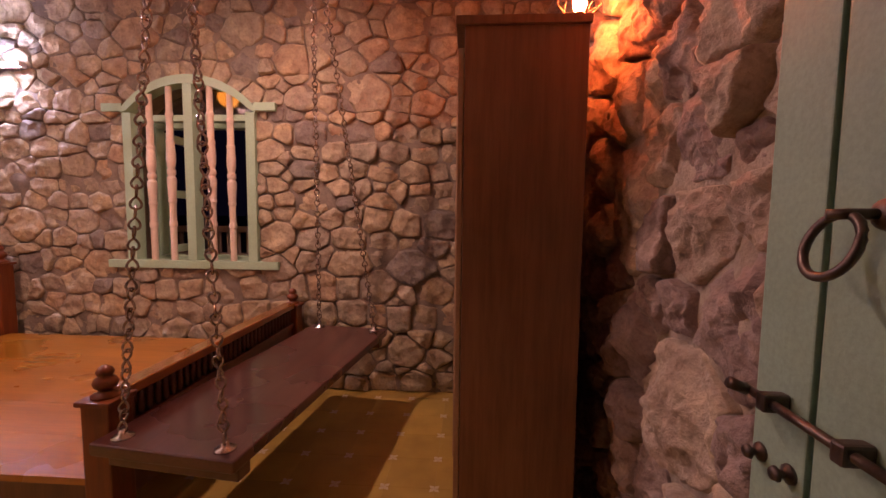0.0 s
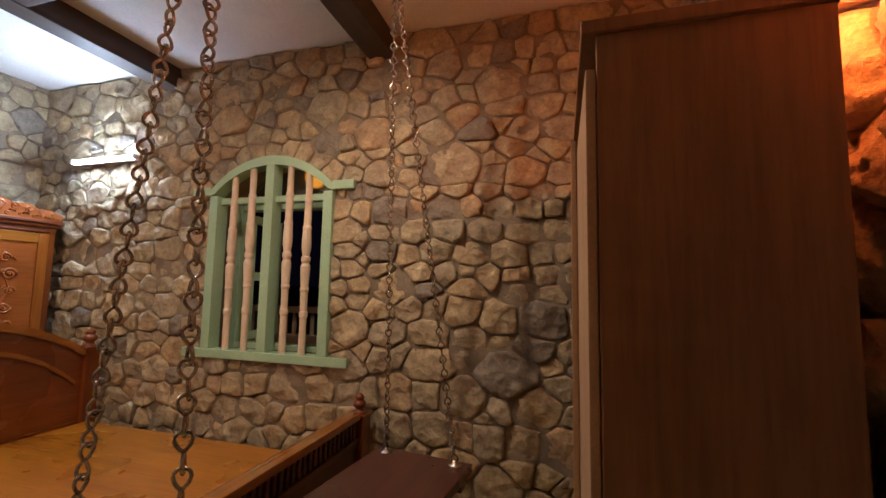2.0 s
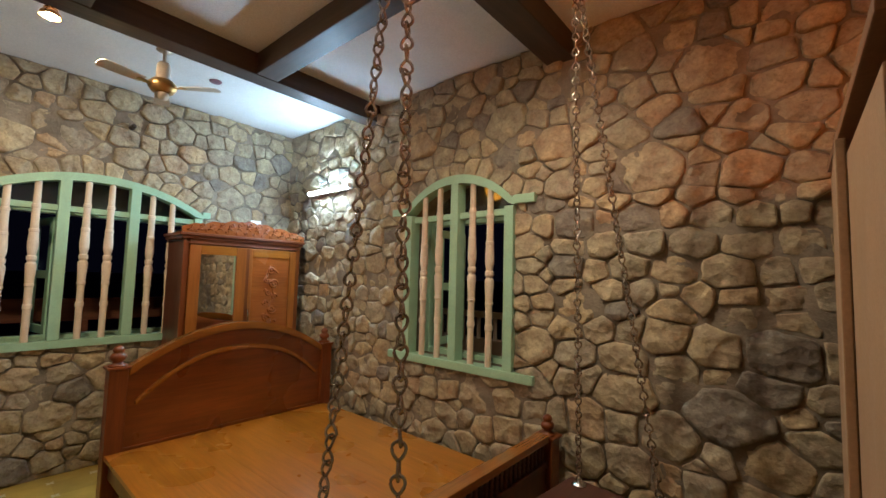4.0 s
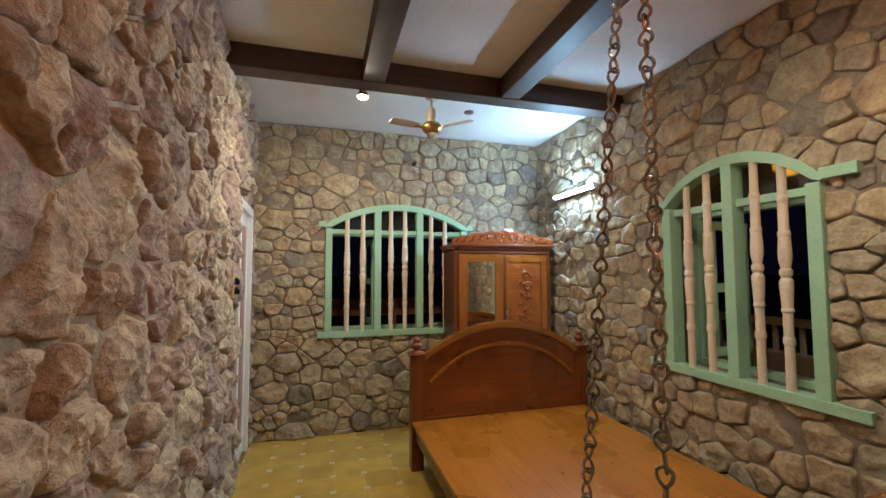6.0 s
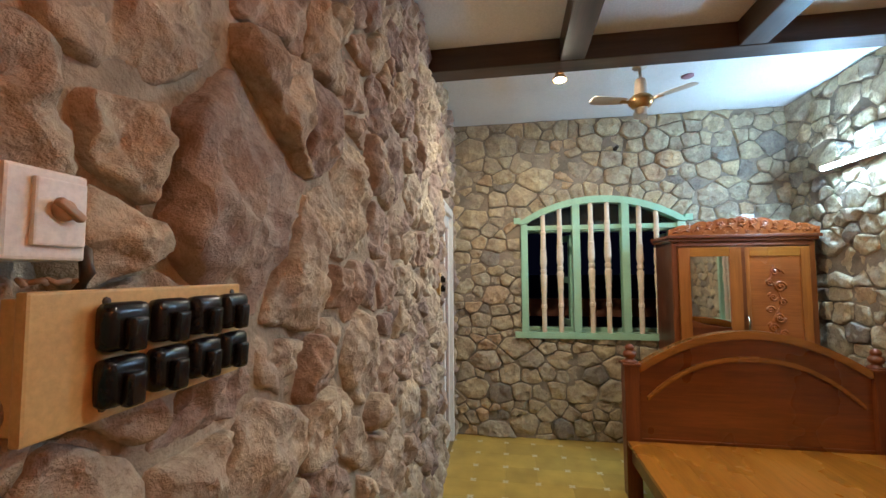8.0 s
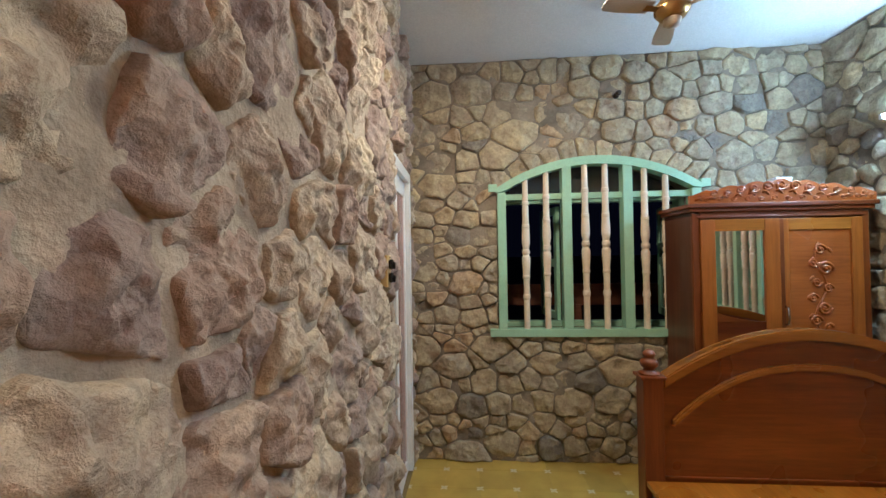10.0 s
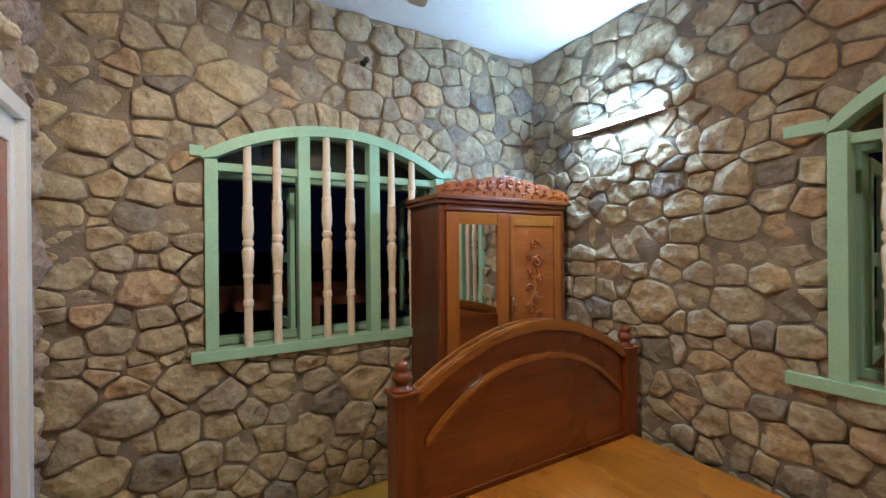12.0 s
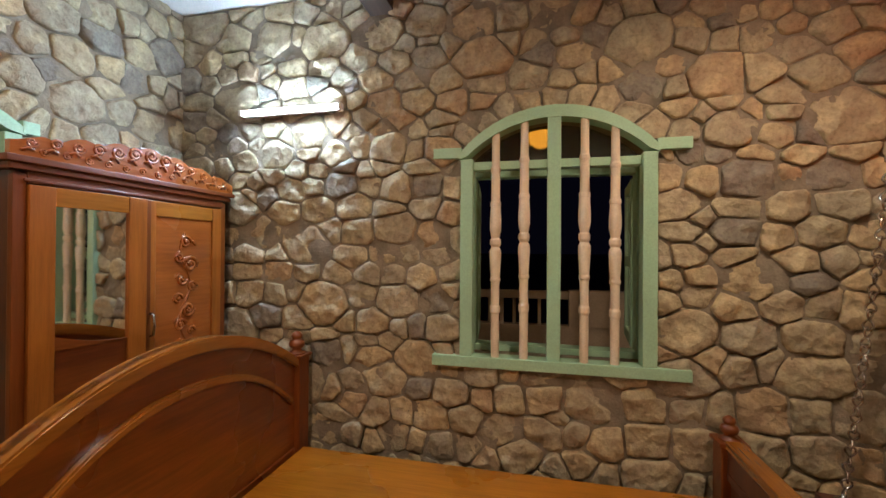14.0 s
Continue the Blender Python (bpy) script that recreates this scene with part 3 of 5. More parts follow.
def window(name, m, win, mullions, bars, board, label):
    """Green frame with an arched head, a transom, mullions and turned bars, fanlight glass behind."""
    w = empty(name, m @ Vector((win["c"], win["sill"], 0)))
    inv = Matrix.Translation(-w.location)
    f = inv @ m
    c, half, sill, spring, top = win["c"], win["half"], win["sill"], win["spring"], win["top"]
    post = 0.075
    r, cv = arch_of(win)
    front, back = 0.068, -0.03

    def strip(nm, u0, u1, v0, v1, w0, w1, mat=GREEN):
        b2 = bmesh.new()
        box(b2, (u0, v0, w0), (u1, v1, w1), 0.004)
        bmesh.ops.transform(b2, matrix=f, verts=b2.verts)
        return part(nm, b2, mat, w)

    def head(u, dr=0.0):
        rr = r + dr
        return cv + math.sqrt(max(0.0, rr * rr - (u - c) ** 2))
    strip("window_sill", c - board, c + board, sill - 0.03, sill + 0.028, back, front + 0.006)
    for s in (-1, 1):
        a, b = sorted((c + s * half * 0.985, c + s * (half - post)))
        strip("window_post", a, b, sill + 0.028, spring - 0.02, back, front)
        a, b = sorted((c + s * (half - 0.012), c + s * board))
        strip("head_board", a, b, spring - 0.012, spring + 0.045, back + 0.02, front + 0.003)
    # arched head
    b2 = bmesh.new()
    n = 22
    us = [c - half + 2 * half * i / n for i in range(n + 1)]
    outer = [(u, head(u) + 0.012) for u in us]
    inner = [(u, max(spring - 0.02, head(u) - 0.05)) for u in us]
    pa = [b2.verts.new(f @ Vector((u, v, front + 0.002))) for u, v in outer]
    pb = [b2.verts.new(f @ Vector((u, v, front + 0.002))) for u, v in inner]
    pc = [b2.verts.new(f @ Vector((u, v, back))) for u, v in outer]
    pd = [b2.verts.new(f @ Vector((u, v, back))) for u, v in inner]
    for i in range(n):
        for q in ((pa, pb), (pb, pd), (pd, pc), (pc, pa)):
            b2.faces.new((q[0][i], q[0][i + 1], q[1][i + 1], q[1][i]))
    for i in (0, n):
        b2.faces.new((pa[i], pb[i], pd[i], pc[i]))
    bmesh.ops.recalc_face_normals(b2, faces=b2.faces)
    part("arched_head", b2, GREEN, w)
    strip("transom", c - half + post - 0.004, c + half - post + 0.004, spring - 0.075, spring - 0.03, back, front - 0.035)
    for mu in mullions:
        strip("mullion", mu - 0.034, mu + 0.034, sill + 0.03, head(mu) - 0.03, back, front - 0.004)
    # turned bars in front of the transom
    for u in bars:
        ht = head(u) - 0.035 - (sill + 0.024)
        b2 = bmesh.new()
        lathe(b2, [(rr * 0.77, z * ht) for rr, z in BALUSTER], 20)
        bmesh.ops.transform(b2, matrix=f @ Matrix.Translation((u, sill + 0.024, 0.040)) @ Matrix.Rotation(-math.pi / 2, 4, "X"), verts=b2.verts)
        part("baluster", b2, CREAM, w, "cream turned wooden bar")
    # casing deeper in the wall
    for s in (-1, 1):
        a, b = sorted((c + s * (half - 0.002), c + s * (half - 0.05)))
        strip("casing", a, b, sill + 0.002, spring - 0.01, -0.30, -0.20)
    strip("casing", c - half, c + half, spring - 0.075, spring - 0.02, -0.295, -0.21)
    strip("casing", c - half, c + half, sill + 0.001, sill + 0.04, -0.31, -0.205)
    # fanlight pane
    b2 = bmesh.new()
    pts = [(c - half + 0.01, spring - 0.02)] + [(u, head(u) - 0.004) for u in us[1:-1]] + [(c + half - 0.01, spring - 0.02)]
    prism(b2, pts[::-1], 0.004, f @ Matrix.Translation((0, 0, -0.25)))
    bmesh.ops.recalc_face_normals(b2, faces=b2.faces)
    part("fanlight_pane", b2, DUSTY_GLASS, w).visible_shadow = False
    return tagged(w, label, "window", kind="structure"), f


def shutter(m, u, v0, v1, width, angle, group):
    """An open casement leaf with two glass panes, hinged at u on the outer face of the wall."""
    s = empty("casement_leaf", m @ Vector((u, v0, -0.31)))
    rot = m.to_3x3().to_4x4() @ Matrix.Rotation(radians(angle), 4, "Y")
    h = v1 - v0

    def piece(nm, a, b, mat):
        b2 = bmesh.new()
        box(b2, a, b, 0.003 if mat is GREEN else 0)
        bmesh.ops.transform(b2, matrix=rot, verts=b2.verts)
        return part(nm, b2, mat, s)
    piece("stile", (0, 0, -0.016), (0.06, h, 0.016), GREEN)
    piece("stile", (width - 0.06, 0, -0.016), (width, h, 0.016), GREEN)
    for k in (0, 0.47, 0.935):
        piece("rail", (0.06, k * h, -0.015), (width - 0.06, k * h + 0.065, 0.015), GREEN)
    for k in (0, 0.47):
        piece("pane", (0.055, k * h + 0.06, -0.002), (width - 0.055, (k + 0.47) * h + 0.005, 0.002), GLASS).visible_shadow = False
    return tagged(s, "pale green glazed casement leaf standing open outside the bars", "window leaf", group)


window_n, fn = window("window_1", M_NORTH, N_WIN, [N_WIN["c"]], [-2.215, -2.064, -1.759, -1.611], 0.645, "pale green arched window with cream turned bars")
window_w, fw = window("window_2", M_WEST, W_WIN, [1.18, 1.62], [0.876, 1.031, 1.316, 1.463, 1.745, 1.895], 0.80, "wide pale green arched window with cream turned bars")
shutter(M_NORTH, N_WIN["c"] - 0.46, 0.96, 1.94, 0.42, 96, "open casement leaves")
shutter(M_NORTH, N_WIN["c"] + 0.46, 0.96, 1.94, 0.42, 84, "open casement leaves")
shutter(M_WEST, 1.18, 1.0, 1.94, 0.40, 100, "open casement leaves")
shutter(M_WEST, W_WIN["c"] + 0.70, 1.0, 1.94, 0.40, 82, "open casement leaves")

# ---- outside ----
tagged(part("ground", boxes(((-400, -400, -0.6), (400, 400, -0.5))), GROUND), "dark ground at night", "ground", kind="structure")
balcony = empty("balcony", (-1.9, 4.7, 0))
def bal_part(nm, lo, hi, mat, bev=0.004):
    return part(nm, boxes((tuple(a - b for a, b in zip(lo, balcony.location)), tuple(a - b for a, b in zip(hi, balcony.location))), bevel=bev), mat, balcony)
bal_part("slab", (-5.2, 3.37, -0.5), (1.0, 4.9, -0.02), BEIGE)
bal_part("parapet", (-5.2, 4.66, -0.02), (1.0, 4.78, 0.84), BEIGE)
bal_part("solid_parapet", (-1.72, 4.64, 0.84), (0.4, 4.80, 1.16), BEIGE)
bal_part("hand_rail", (-5.2, 4.67, 1.08), (-1.722, 4.77, 1.15), BEIGE)
k = -5.1
while k < -1.8:
    bal_part("rail_baluster", (k, 4.70, 0.84), (k + 0.03, 4.74, 1.08), BEIGE, 0)
    k += 0.115
tagged(balcony, "beige balcony parapet with a balustrade", "balcony", kind="structure")

verandah = empty("verandah_rail", (-5.6, 2.5, -0.5))
RAIL_WOOD = wood("rail_wood", (0.16, 0.05, 0.02), (0.28, 0.10, 0.04), 1, 0.5, 0.0)
part("top_board", boxes(((-0.05, -2.4, 1.51), (0.05, 3.0, 1.73)), bevel=0.006), RAIL_WOOD, verandah)
for k in range(5):
    part("rail_post", boxes(((-0.04, -2.3 + 1.3 * k, 0.0), (0.04, -2.2 + 1.3 * k, 1.51)), bevel=0.005), RAIL_WOOD, verandah)
tagged(verandah, "red-brown wooden verandah rail outside in the dark", "railing", kind="structure")
yard = empty("yard_lamp", (-14.5, 8.6, -0.5))
b2 = bmesh.new()
rod(b2, (0, 0, 0), (0, 0, 2.0), 0.04, 10)
part("pole", b2, IRON, yard)
b2 = bmesh.new()
bmesh.ops.create_uvsphere(b2, u_segments=12, v_segments=8, radius=0.09, matrix=Matrix.Translation((0, 0, 2.08)))
part("globe", b2, glow("yard_glow", (0.9, 1.0, 0.85), 12.0), yard, "small glowing white globe", True)
tagged(yard, "distant yard lamp with a small glowing globe", "street lamp")

# ---- lamps ----
tl = empty("tube_light", (-3.42, 3.0, 2.335))
b2 = bmesh.new()
box(b2, (-0.325, -0.066, -0.018), (0.325, -0.030, 0.018), 0.003)
part("batten", b2, WHITE_PVC, tl)
for s in (-1, 1):
    b2 = bmesh.new()
    box(b2, (s * 0.22 - 0.012, -0.04, -0.009), (s * 0.22 + 0.012, 0.03, 0.009), 0.002)
    part("bracket", b2, WHITE_PVC, tl)
b2 = bmesh.new()
rod(b2, (-0.315, -0.067, 0), (0.315, -0.067, 0), 0.016, 14)
part("tube", b2, TUBE_GLOW, tl, "glowing cool white tube", True)
for s in (-1, 1):
    b2 = bmesh.new()
    box(b2, (s * 0.316, -0.09, -0.017), (s * 0.335, -0.052, 0.017), 0.003)
    part("end_cap", b2, WHITE_PVC, tl)
tagged(tl, "glowing white tube light fixed on the stone wall", "tube light")


def beam_spot(at, drop, rim, light):
    """A small bulb on the edge of a beam, in a brass cup added to hold its light down; drop: its centre below the beam,
    rim: the cup's lip below the bulb's centre.
    """
    sb = empty("bulb_lamp", at)
    b2 = bmesh.new()
    lathe(b2, [(0.03, 0.0), (0.03, -0.006), (0.02, -0.008), (0.014, -drop + 0.02)][::-1], 16)
    part("holder", b2, BRASS, sb)
    b2 = bmesh.new()
    lip = -drop - rim
    cup_r = ((0.016, -drop + 0.026), (0.034, -drop + 0.02), (0.043, -drop + 0.008), (0.046, lip), (0.043, lip), (0.040, -drop + 0.007), (0.032, -drop + 0.016), (0.016, -drop + 0.022))
    cup_v = [[b2.verts.new((r * math.cos(2 * math.pi * i / 24), r * math.sin(2 * math.pi * i / 24), z)) for i in range(24)] for r, z in cup_r]
    for q in range(len(cup_r)):
        for i in range(24):
            b2.faces.new((cup_v[q][i], cup_v[q][(i + 1) % 24], cup_v[(q + 1) % len(cup_r)][(i + 1) % 24], cup_v[(q + 1) % len(cup_r)][i]))
    bmesh.ops.recalc_face_normals(b2, faces=b2.faces)
    part("shading_cup", b2, BRASS, sb, "small brass cup added to shade beam and ceiling", True)
    b2 = bmesh.new()
    bmesh.ops.create_uvsphere(b2, u_segments=16, v_segments=10, radius=0.024, matrix=Matrix.Translation((0, 0, -drop)))
    part("bulb", b2, light, sb, "glowing warm bulb", True)
    return tagged(sb, "small warm bulb under the beam in an added shading cup", "lamp", "bulbs under the beams")


beam_spot((-2.965, 0.905, BEAM_Z), 0.034, 0.012, BULB_GLOW)
beam_spot((-1.115, 1.95, BEAM_Z), 0.034, 0.022, SPOT_GLOW)


def balcony_lamp(x, light, label):
    """A globe on a cord under the balcony's roof."""
    ol = empty("balcony_lamp", (x, 3.62, CZ))
    b2 = bmesh.new()
    rod(b2, (0, 0, -0.66), (0, 0, 0), 0.006, 8)
    part("cord", b2, IRON, ol)
    b2 = bmesh.new()
    bmesh.ops.create_uvsphere(b2, u_segments=18, v_segments=12, radius=0.085, matrix=Matrix.Translation((0, 0, -0.74)))
    part("globe", b2, light, ol, label, True)
    return tagged(ol, "amber globe lamp or added fill globe hanging over the balcony", "lamp", "balcony globes")


balcony_lamp(-1.98, AMBER_GLOW, "glowing amber globe")
# unseen globe added east of the window as fill light for the parapet
balcony_lamp(0.75, glow("parapet_fill_glow", (1.0, 0.66, 0.36), 120.0), "warm fill globe added out of view")
bal_part("roof", (-5.2, 3.37, CZ), (1.0, 4.9, CZ + 0.12), BEIGE)

# ---- bed ----
bed = empty("bed", (-2.24, 2.1, 0))


def at_bed(p):
    return tuple(a - b for a, b in zip(p, bed.location))


def bed_box(nm, lo, hi, mat, parent=bed, bev=0.006):
    return part(nm, boxes((at_bed(lo), at_bed(hi)), bevel=bev), mat, parent)


FINIAL = [(0.052, 0), (0.052, 0.012), (0.03, 0.02), (0.026, 0.032), (0.04, 0.042), (0.046, 0.06), (0.038, 0.078), (0.024, 0.086), (0.03, 0.095),
          (0.032, 0.105), (0.024, 0.12), (0.012, 0.128), (0.004, 0.132)]
HBX, FBX, YS, YN = -3.345, -1.135, 1.39, 2.91
for x, h, fin in ((HBX, 0.90, 1.0), (FBX, 0.645, 0.85)):
    for y in (YS, YN):
        bed_box("post", (x - 0.05, y - 0.05, 0), (x + 0.05, y + 0.05, h), TEAK_Z)
        b2 = bmesh.new()
        box(b2, at_bed((x - 0.062, y - 0.062, h - 0.002)), at_bed((x + 0.062, y + 0.062, h + 0.016)), 0.005)
        part("post_cap", b2, TEAK_Z, bed)
        b2 = bmesh.new()
        lathe(b2, [(r * fin, z * fin) for r, z in FINIAL], 18, at_bed((x, y, h + 0.014)))
        part("finial", b2, TEAK_Z, bed, "turned wooden finial", True)


def hb_arch(y, base, rise, half):
    return base - rise * (abs(y - 2.15) / half) ** (2.0 if rise < 0.3 else 2.3)


def slab_yz(outline, x0, x1):
    b2 = bmesh.new()
    m = Matrix(((0, 0, 1, x0), (1, 0, 0, 0), (0, 1, 0, 0), (0, 0, 0, 1)))
    prism(b2, outline, x1 - x0, m)
    bmesh.ops.recalc_face_normals(b2, faces=b2.faces)
    bmesh.ops.translate(b2, verts=b2.verts, vec=tuple(-a for a in bed.location))
    return b2


ys = [YS + 0.05 + (YN - YS - 0.1) * i / 40 for i in range(41)]
half = (YN - YS) / 2 - 0.03
top_line = [(y, hb_arch(y, 1.150, 0.28, 0.755)) for y in ys]
part("headboard_panel", slab_yz([(ys[0], 0.22), (ys[-1], 0.22)] + top_line[::-1], HBX - 0.018, HBX + 0.018), TEAK_HEAD, bed)


def band(line_a, line_b, x0, x1):
    """A moulding between two lines over the same y."""
    b2 = bmesh.new()
    rows = [[b2.verts.new(at_bed((x, y, z))) for y, z in ln] for ln, x in ((line_a, x0), (line_a, x1), (line_b, x1), (line_b, x0))]
    n = len(line_a)
    for i in range(n - 1):
        for q in range(4):
            b2.faces.new((rows[q][i], rows[q][i + 1], rows[(q + 1) % 4][i + 1], rows[(q + 1) % 4][i]))
    for i in (0, n - 1):
        b2.faces.new([rows[q][i] for q in range(4)])
    bmesh.ops.recalc_face_normals(b2, faces=b2.faces)
    bmesh.ops.bevel(b2, geom=[e for e in b2.edges if e.calc_face_angle(0) > 0.9], offset=0.007, segments=2, affect="EDGES")
    return b2


# the rim's paler teak paints in the light along its top
part("headboard_rim", band(top_line, [(y, z - 0.055) for y, z in top_line], HBX - 0.04, HBX + 0.048), TEAK_PALE_LIT, bed)
ys2 = [YS + 0.10 + (YN - YS - 0.2) * i / 40 for i in range(41)]
mid_line = [(y, hb_arch(y, 0.977, 0.32, 0.69)) for y in ys2]
# moulding of the headboard's own wood, its highlight painted by a paler teak
part("arch_moulding", band(mid_line, [(y, z - 0.034) for y, z in mid_line], HBX + 0.0, HBX + 0.046), TEAK_PALE_LIT, bed)
bed_box("headboard_rail", (HBX - 0.03, YS + 0.05, 0.25), (HBX + 0.03, YN - 0.05, 0.40), TEAK_HEAD)
# platform of boards
n = 6
for i in range(n):
    y0 = 1.345 + (2.905 - 1.345) * i / n
    y1 = 1.345 + (2.905 - 1.345) * (i + 1) / n
    bed_box("platform_board", (HBX + 0.052, y0 + 0.0003, 0.362), (FBX - 0.052, y1 - 0.0003, 0.387), TEAK_TOP, bev=0.0007)
bed_box("side_rail", (HBX + 0.05, YS - 0.02, 0.24), (FBX - 0.05, YS + 0.012, 0.361), TEAK_DARK)
bed_box("side_rail", (HBX + 0.05, YN - 0.012, 0.24), (FBX - 0.05, YN + 0.02, 0.361), TEAK_DARK)
# footboard
bed_box("footboard_panel", (FBX - 0.015, YS + 0.05, 0.25), (FBX + 0.015, YN - 0.05, 0.50), TEAK_DARK)
bed_box("footboard_rail", (FBX - 0.03, YS + 0.05, 0.50), (FBX + 0.03, YN - 0.05, 0.535), TEAK_DARK)
# the cap is paled like the headboard rim, as if lit
bed_box("footboard_cap", (FBX - 0.038, YS + 0.05, 0.635), (FBX + 0.038, YN - 0.05, 0.675), TEAK_PALE_LIT)
bed_box("footboard_back", (FBX - 0.028, YS + 0.05, 0.535), (FBX - 0.012, YN - 0.05, 0.635), TEAK_DARK)
y = YS + 0.09
while y < YN - 0.07:
    b2 = bmesh.new()
    lathe(b2, [(0.007, 0), (0.012, 0.02), (0.008, 0.04), (0.013, 0.05), (0.008, 0.06), (0.012, 0.08), (0.007, 0.10)], 8, at_bed((FBX + 0.012, y, 0.535)))
    part("spindle", b2, TEAK_DARK, bed, "", True)
    y += 0.042
tagged(bed, "bare polished teak double bed with an arched headboard", "bed")

# ---- carved wardrobe ----
wd = empty("wardrobe", (-4.04, 2.40, 0))


def wd_box(nm, lo, hi, mat, bev=0.004, parent=None):
    o = wd.location
    return part(nm, boxes((tuple(a - b for a, b in zip(lo, o)), tuple(a - b for a, b in zip(hi, o))), bevel=bev), mat, parent or wd)


WF = -3.845
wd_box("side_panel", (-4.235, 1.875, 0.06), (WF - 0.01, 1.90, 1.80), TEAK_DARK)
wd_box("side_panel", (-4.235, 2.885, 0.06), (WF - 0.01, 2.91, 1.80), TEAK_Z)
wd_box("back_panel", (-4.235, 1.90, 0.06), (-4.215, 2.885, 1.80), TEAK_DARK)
wd_box("plinth", (-4.235, 1.87, 0), (WF, 2.915, 0.10), TEAK_Y)
wd_box("face_stile", (WF - 0.02, 1.872, 0.10), (WF + 0.006, 1.915, 1.79), TEAK_Z)
wd_box("face_stile", (WF - 0.02, 2.87, 0.10), (WF + 0.006, 2.913, 1.79), TEAK_Z)
wd_box("head_rail", (WF - 0.02, 1.915, 1.755), (WF + 0.008, 2.87, 1.80), TEAK_Y)
wd_box("bead", (WF + 0.008, 1.90, 1.760), (WF + 0.018, 2.885, 1.772), TEAK_Y, 0.003)
wd_box("cornice", (-4.235, 1.85, 1.80), (WF + 0.025, 2.935, 1.825), TEAK_Y)
wd_box("cornice_top", (-4.235, 1.835, 1.825), (WF + 0.04, 2.95, 1.85), TEAK_Y)
wd_box("inner_shelf", (-4.21, 1.905, 1.0), (WF - 0.03, 2.88, 1.02), TEAK_Y)


def wd_door(y0, y1, hinge):
    o = (WF + 0.010, y0, 0.11)
    d = empty("door", tuple(a - b for a, b in zip(o, wd.location)))
    d.parent = wd
    d.rotation_euler = (0, 0, radians(-3.2 if hinge == "s" else 0))
    w, h = y1 - y0, 1.64

    def p(nm, a, b, mat, lab="", bev=0.003):
        return part(nm, boxes((a, b), bevel=bev), mat, d, lab)
    st = 0.085 if hinge == "s" else 0.065
    p("stile", (-0.018, 0, 0), (0.006, st, h), TEAK_LIGHT_Z)
    p("stile", (-0.018, w - st, 0), (0.006, w, h), TEAK_LIGHT_Z)
    p("rail", (-0.018, st, h - 0.075), (0.005, w - st, h), TEAK_PALE_LIT)
    p("rail", (-0.018, st, 0), (0.005, w - st, 0.10), TEAK_Y)
    return d, w, h, st, p


d, w, h, st, p = wd_door(1.918, 2.372, "s")
p("panel", (-0.014, st, 0.10), (-0.002, w - st, 1.0), TEAK_Y)
# the lower edge of the mirror is a shallow curve
b2 = bmesh.new()
cur = [(st + (w - 2 * st) * i / 12, 1.0 + 0.055 * (1 - i / 12) ** 2) for i in range(13)]
mm = Matrix(((0, 0, 1, -0.012), (1, 0, 0, 0), (0, 1, 0, 0), (0, 0, 0, 1)))
prism(b2, [(st, 0.998)] + [(w - st, 0.998)] + cur[::-1], 0.014, mm)
bmesh.ops.recalc_face_normals(b2, faces=b2.faces)
part("curved_panel", b2, TEAK_Y, d)
part("mirror", boxes(((-0.012, st, 1.0), (-0.006, w - st, h - 0.075))), mirror_m, d, "rectangular mirror let into the door")
d, w, h, st, p = wd_door(2.376, 2.868, "n")
p("panel", (-0.014, st, 0.10), (-0.003, w - st, h - 0.075), TEAK_CARVED)
p("centre_bead", (0.006, 0.0, 0.0), (0.014, 0.03, h), TEAK_Z)


def carve(parent, cy, cz, r, turns, x):
    """A carved scroll standing a little proud."""
    b2 = bmesh.new()
    pts = []
    for i in range(20):
        t = i / 19
        a = turns * 2 * math.pi * t
        rr = r * (1 - 0.75 * t)
        pts.append((x, cy + rr * math.cos(a), cz + rr * math.sin(a)))
    tube(b2, pts, r * 0.24, 8)
    bmesh.ops.create_uvsphere(b2, u_segments=10, v_segments=6, radius=r * 0.3, matrix=Matrix.Translation((x, cy, cz)))
    return part("carved_scroll", b2, TEAK_CARVED, parent, "", True)


cy = w / 2
for k, (dy, z, r, t) in enumerate(((0.0, 1.44, 0.035, 1.4), (-0.04, 1.36, 0.03, -1.3), (0.03, 1.32, 0.045, 1.5), (-0.02, 1.24, 0.03, -1.2), (0.045, 1.20, 0.03, 1.4),
                                   (-0.045, 1.14, 0.03, 1.2), (0.02, 1.08, 0.04, -1.5), (-0.03, 1.0, 0.035, 1.4), (0.04, 0.96, 0.025, 1.2), (0.0, 0.88, 0.03, -1.4), (-0.03, 0.80, 0.025, 1.3))):
    carve(d, cy + dy, z, r, t, -0.001)
b2 = bmesh.new()
tube(b2, [(-0.001, cy + 0.034 * math.sin(k * 0.62), 0.74 + 0.0375 * k) for k in range(21)], 0.0055, 8)
part("carved_vine", b2, TEAK_CARVED, d, "", True)
for k in range(12):
    side = 1 if k % 2 else -1
    b2 = bmesh.new()
    bmesh.ops.create_uvsphere(b2, u_segments=10, v_segments=6, radius=1.0, matrix=Matrix.Translation((-0.001, cy + side * (0.055 + 0.012 * math.sin(k * 2.3)), 0.80 + 0.058 * k)) @ Matrix.Rotation(radians(side * 38), 4, "X") @ Matrix.Diagonal((0.006, 0.010, 0.021, 1)))
    part("carved_leaf", b2, TEAK_CARVED, d, "", True)
b2 = bmesh.new()
tube(b2, [(0.014, 0.028, 0.98), (0.035, 0.028, 0.985), (0.042, 0.028, 1.03), (0.035, 0.028, 1.085), (0.014, 0.028, 1.09)], 0.006, 8)
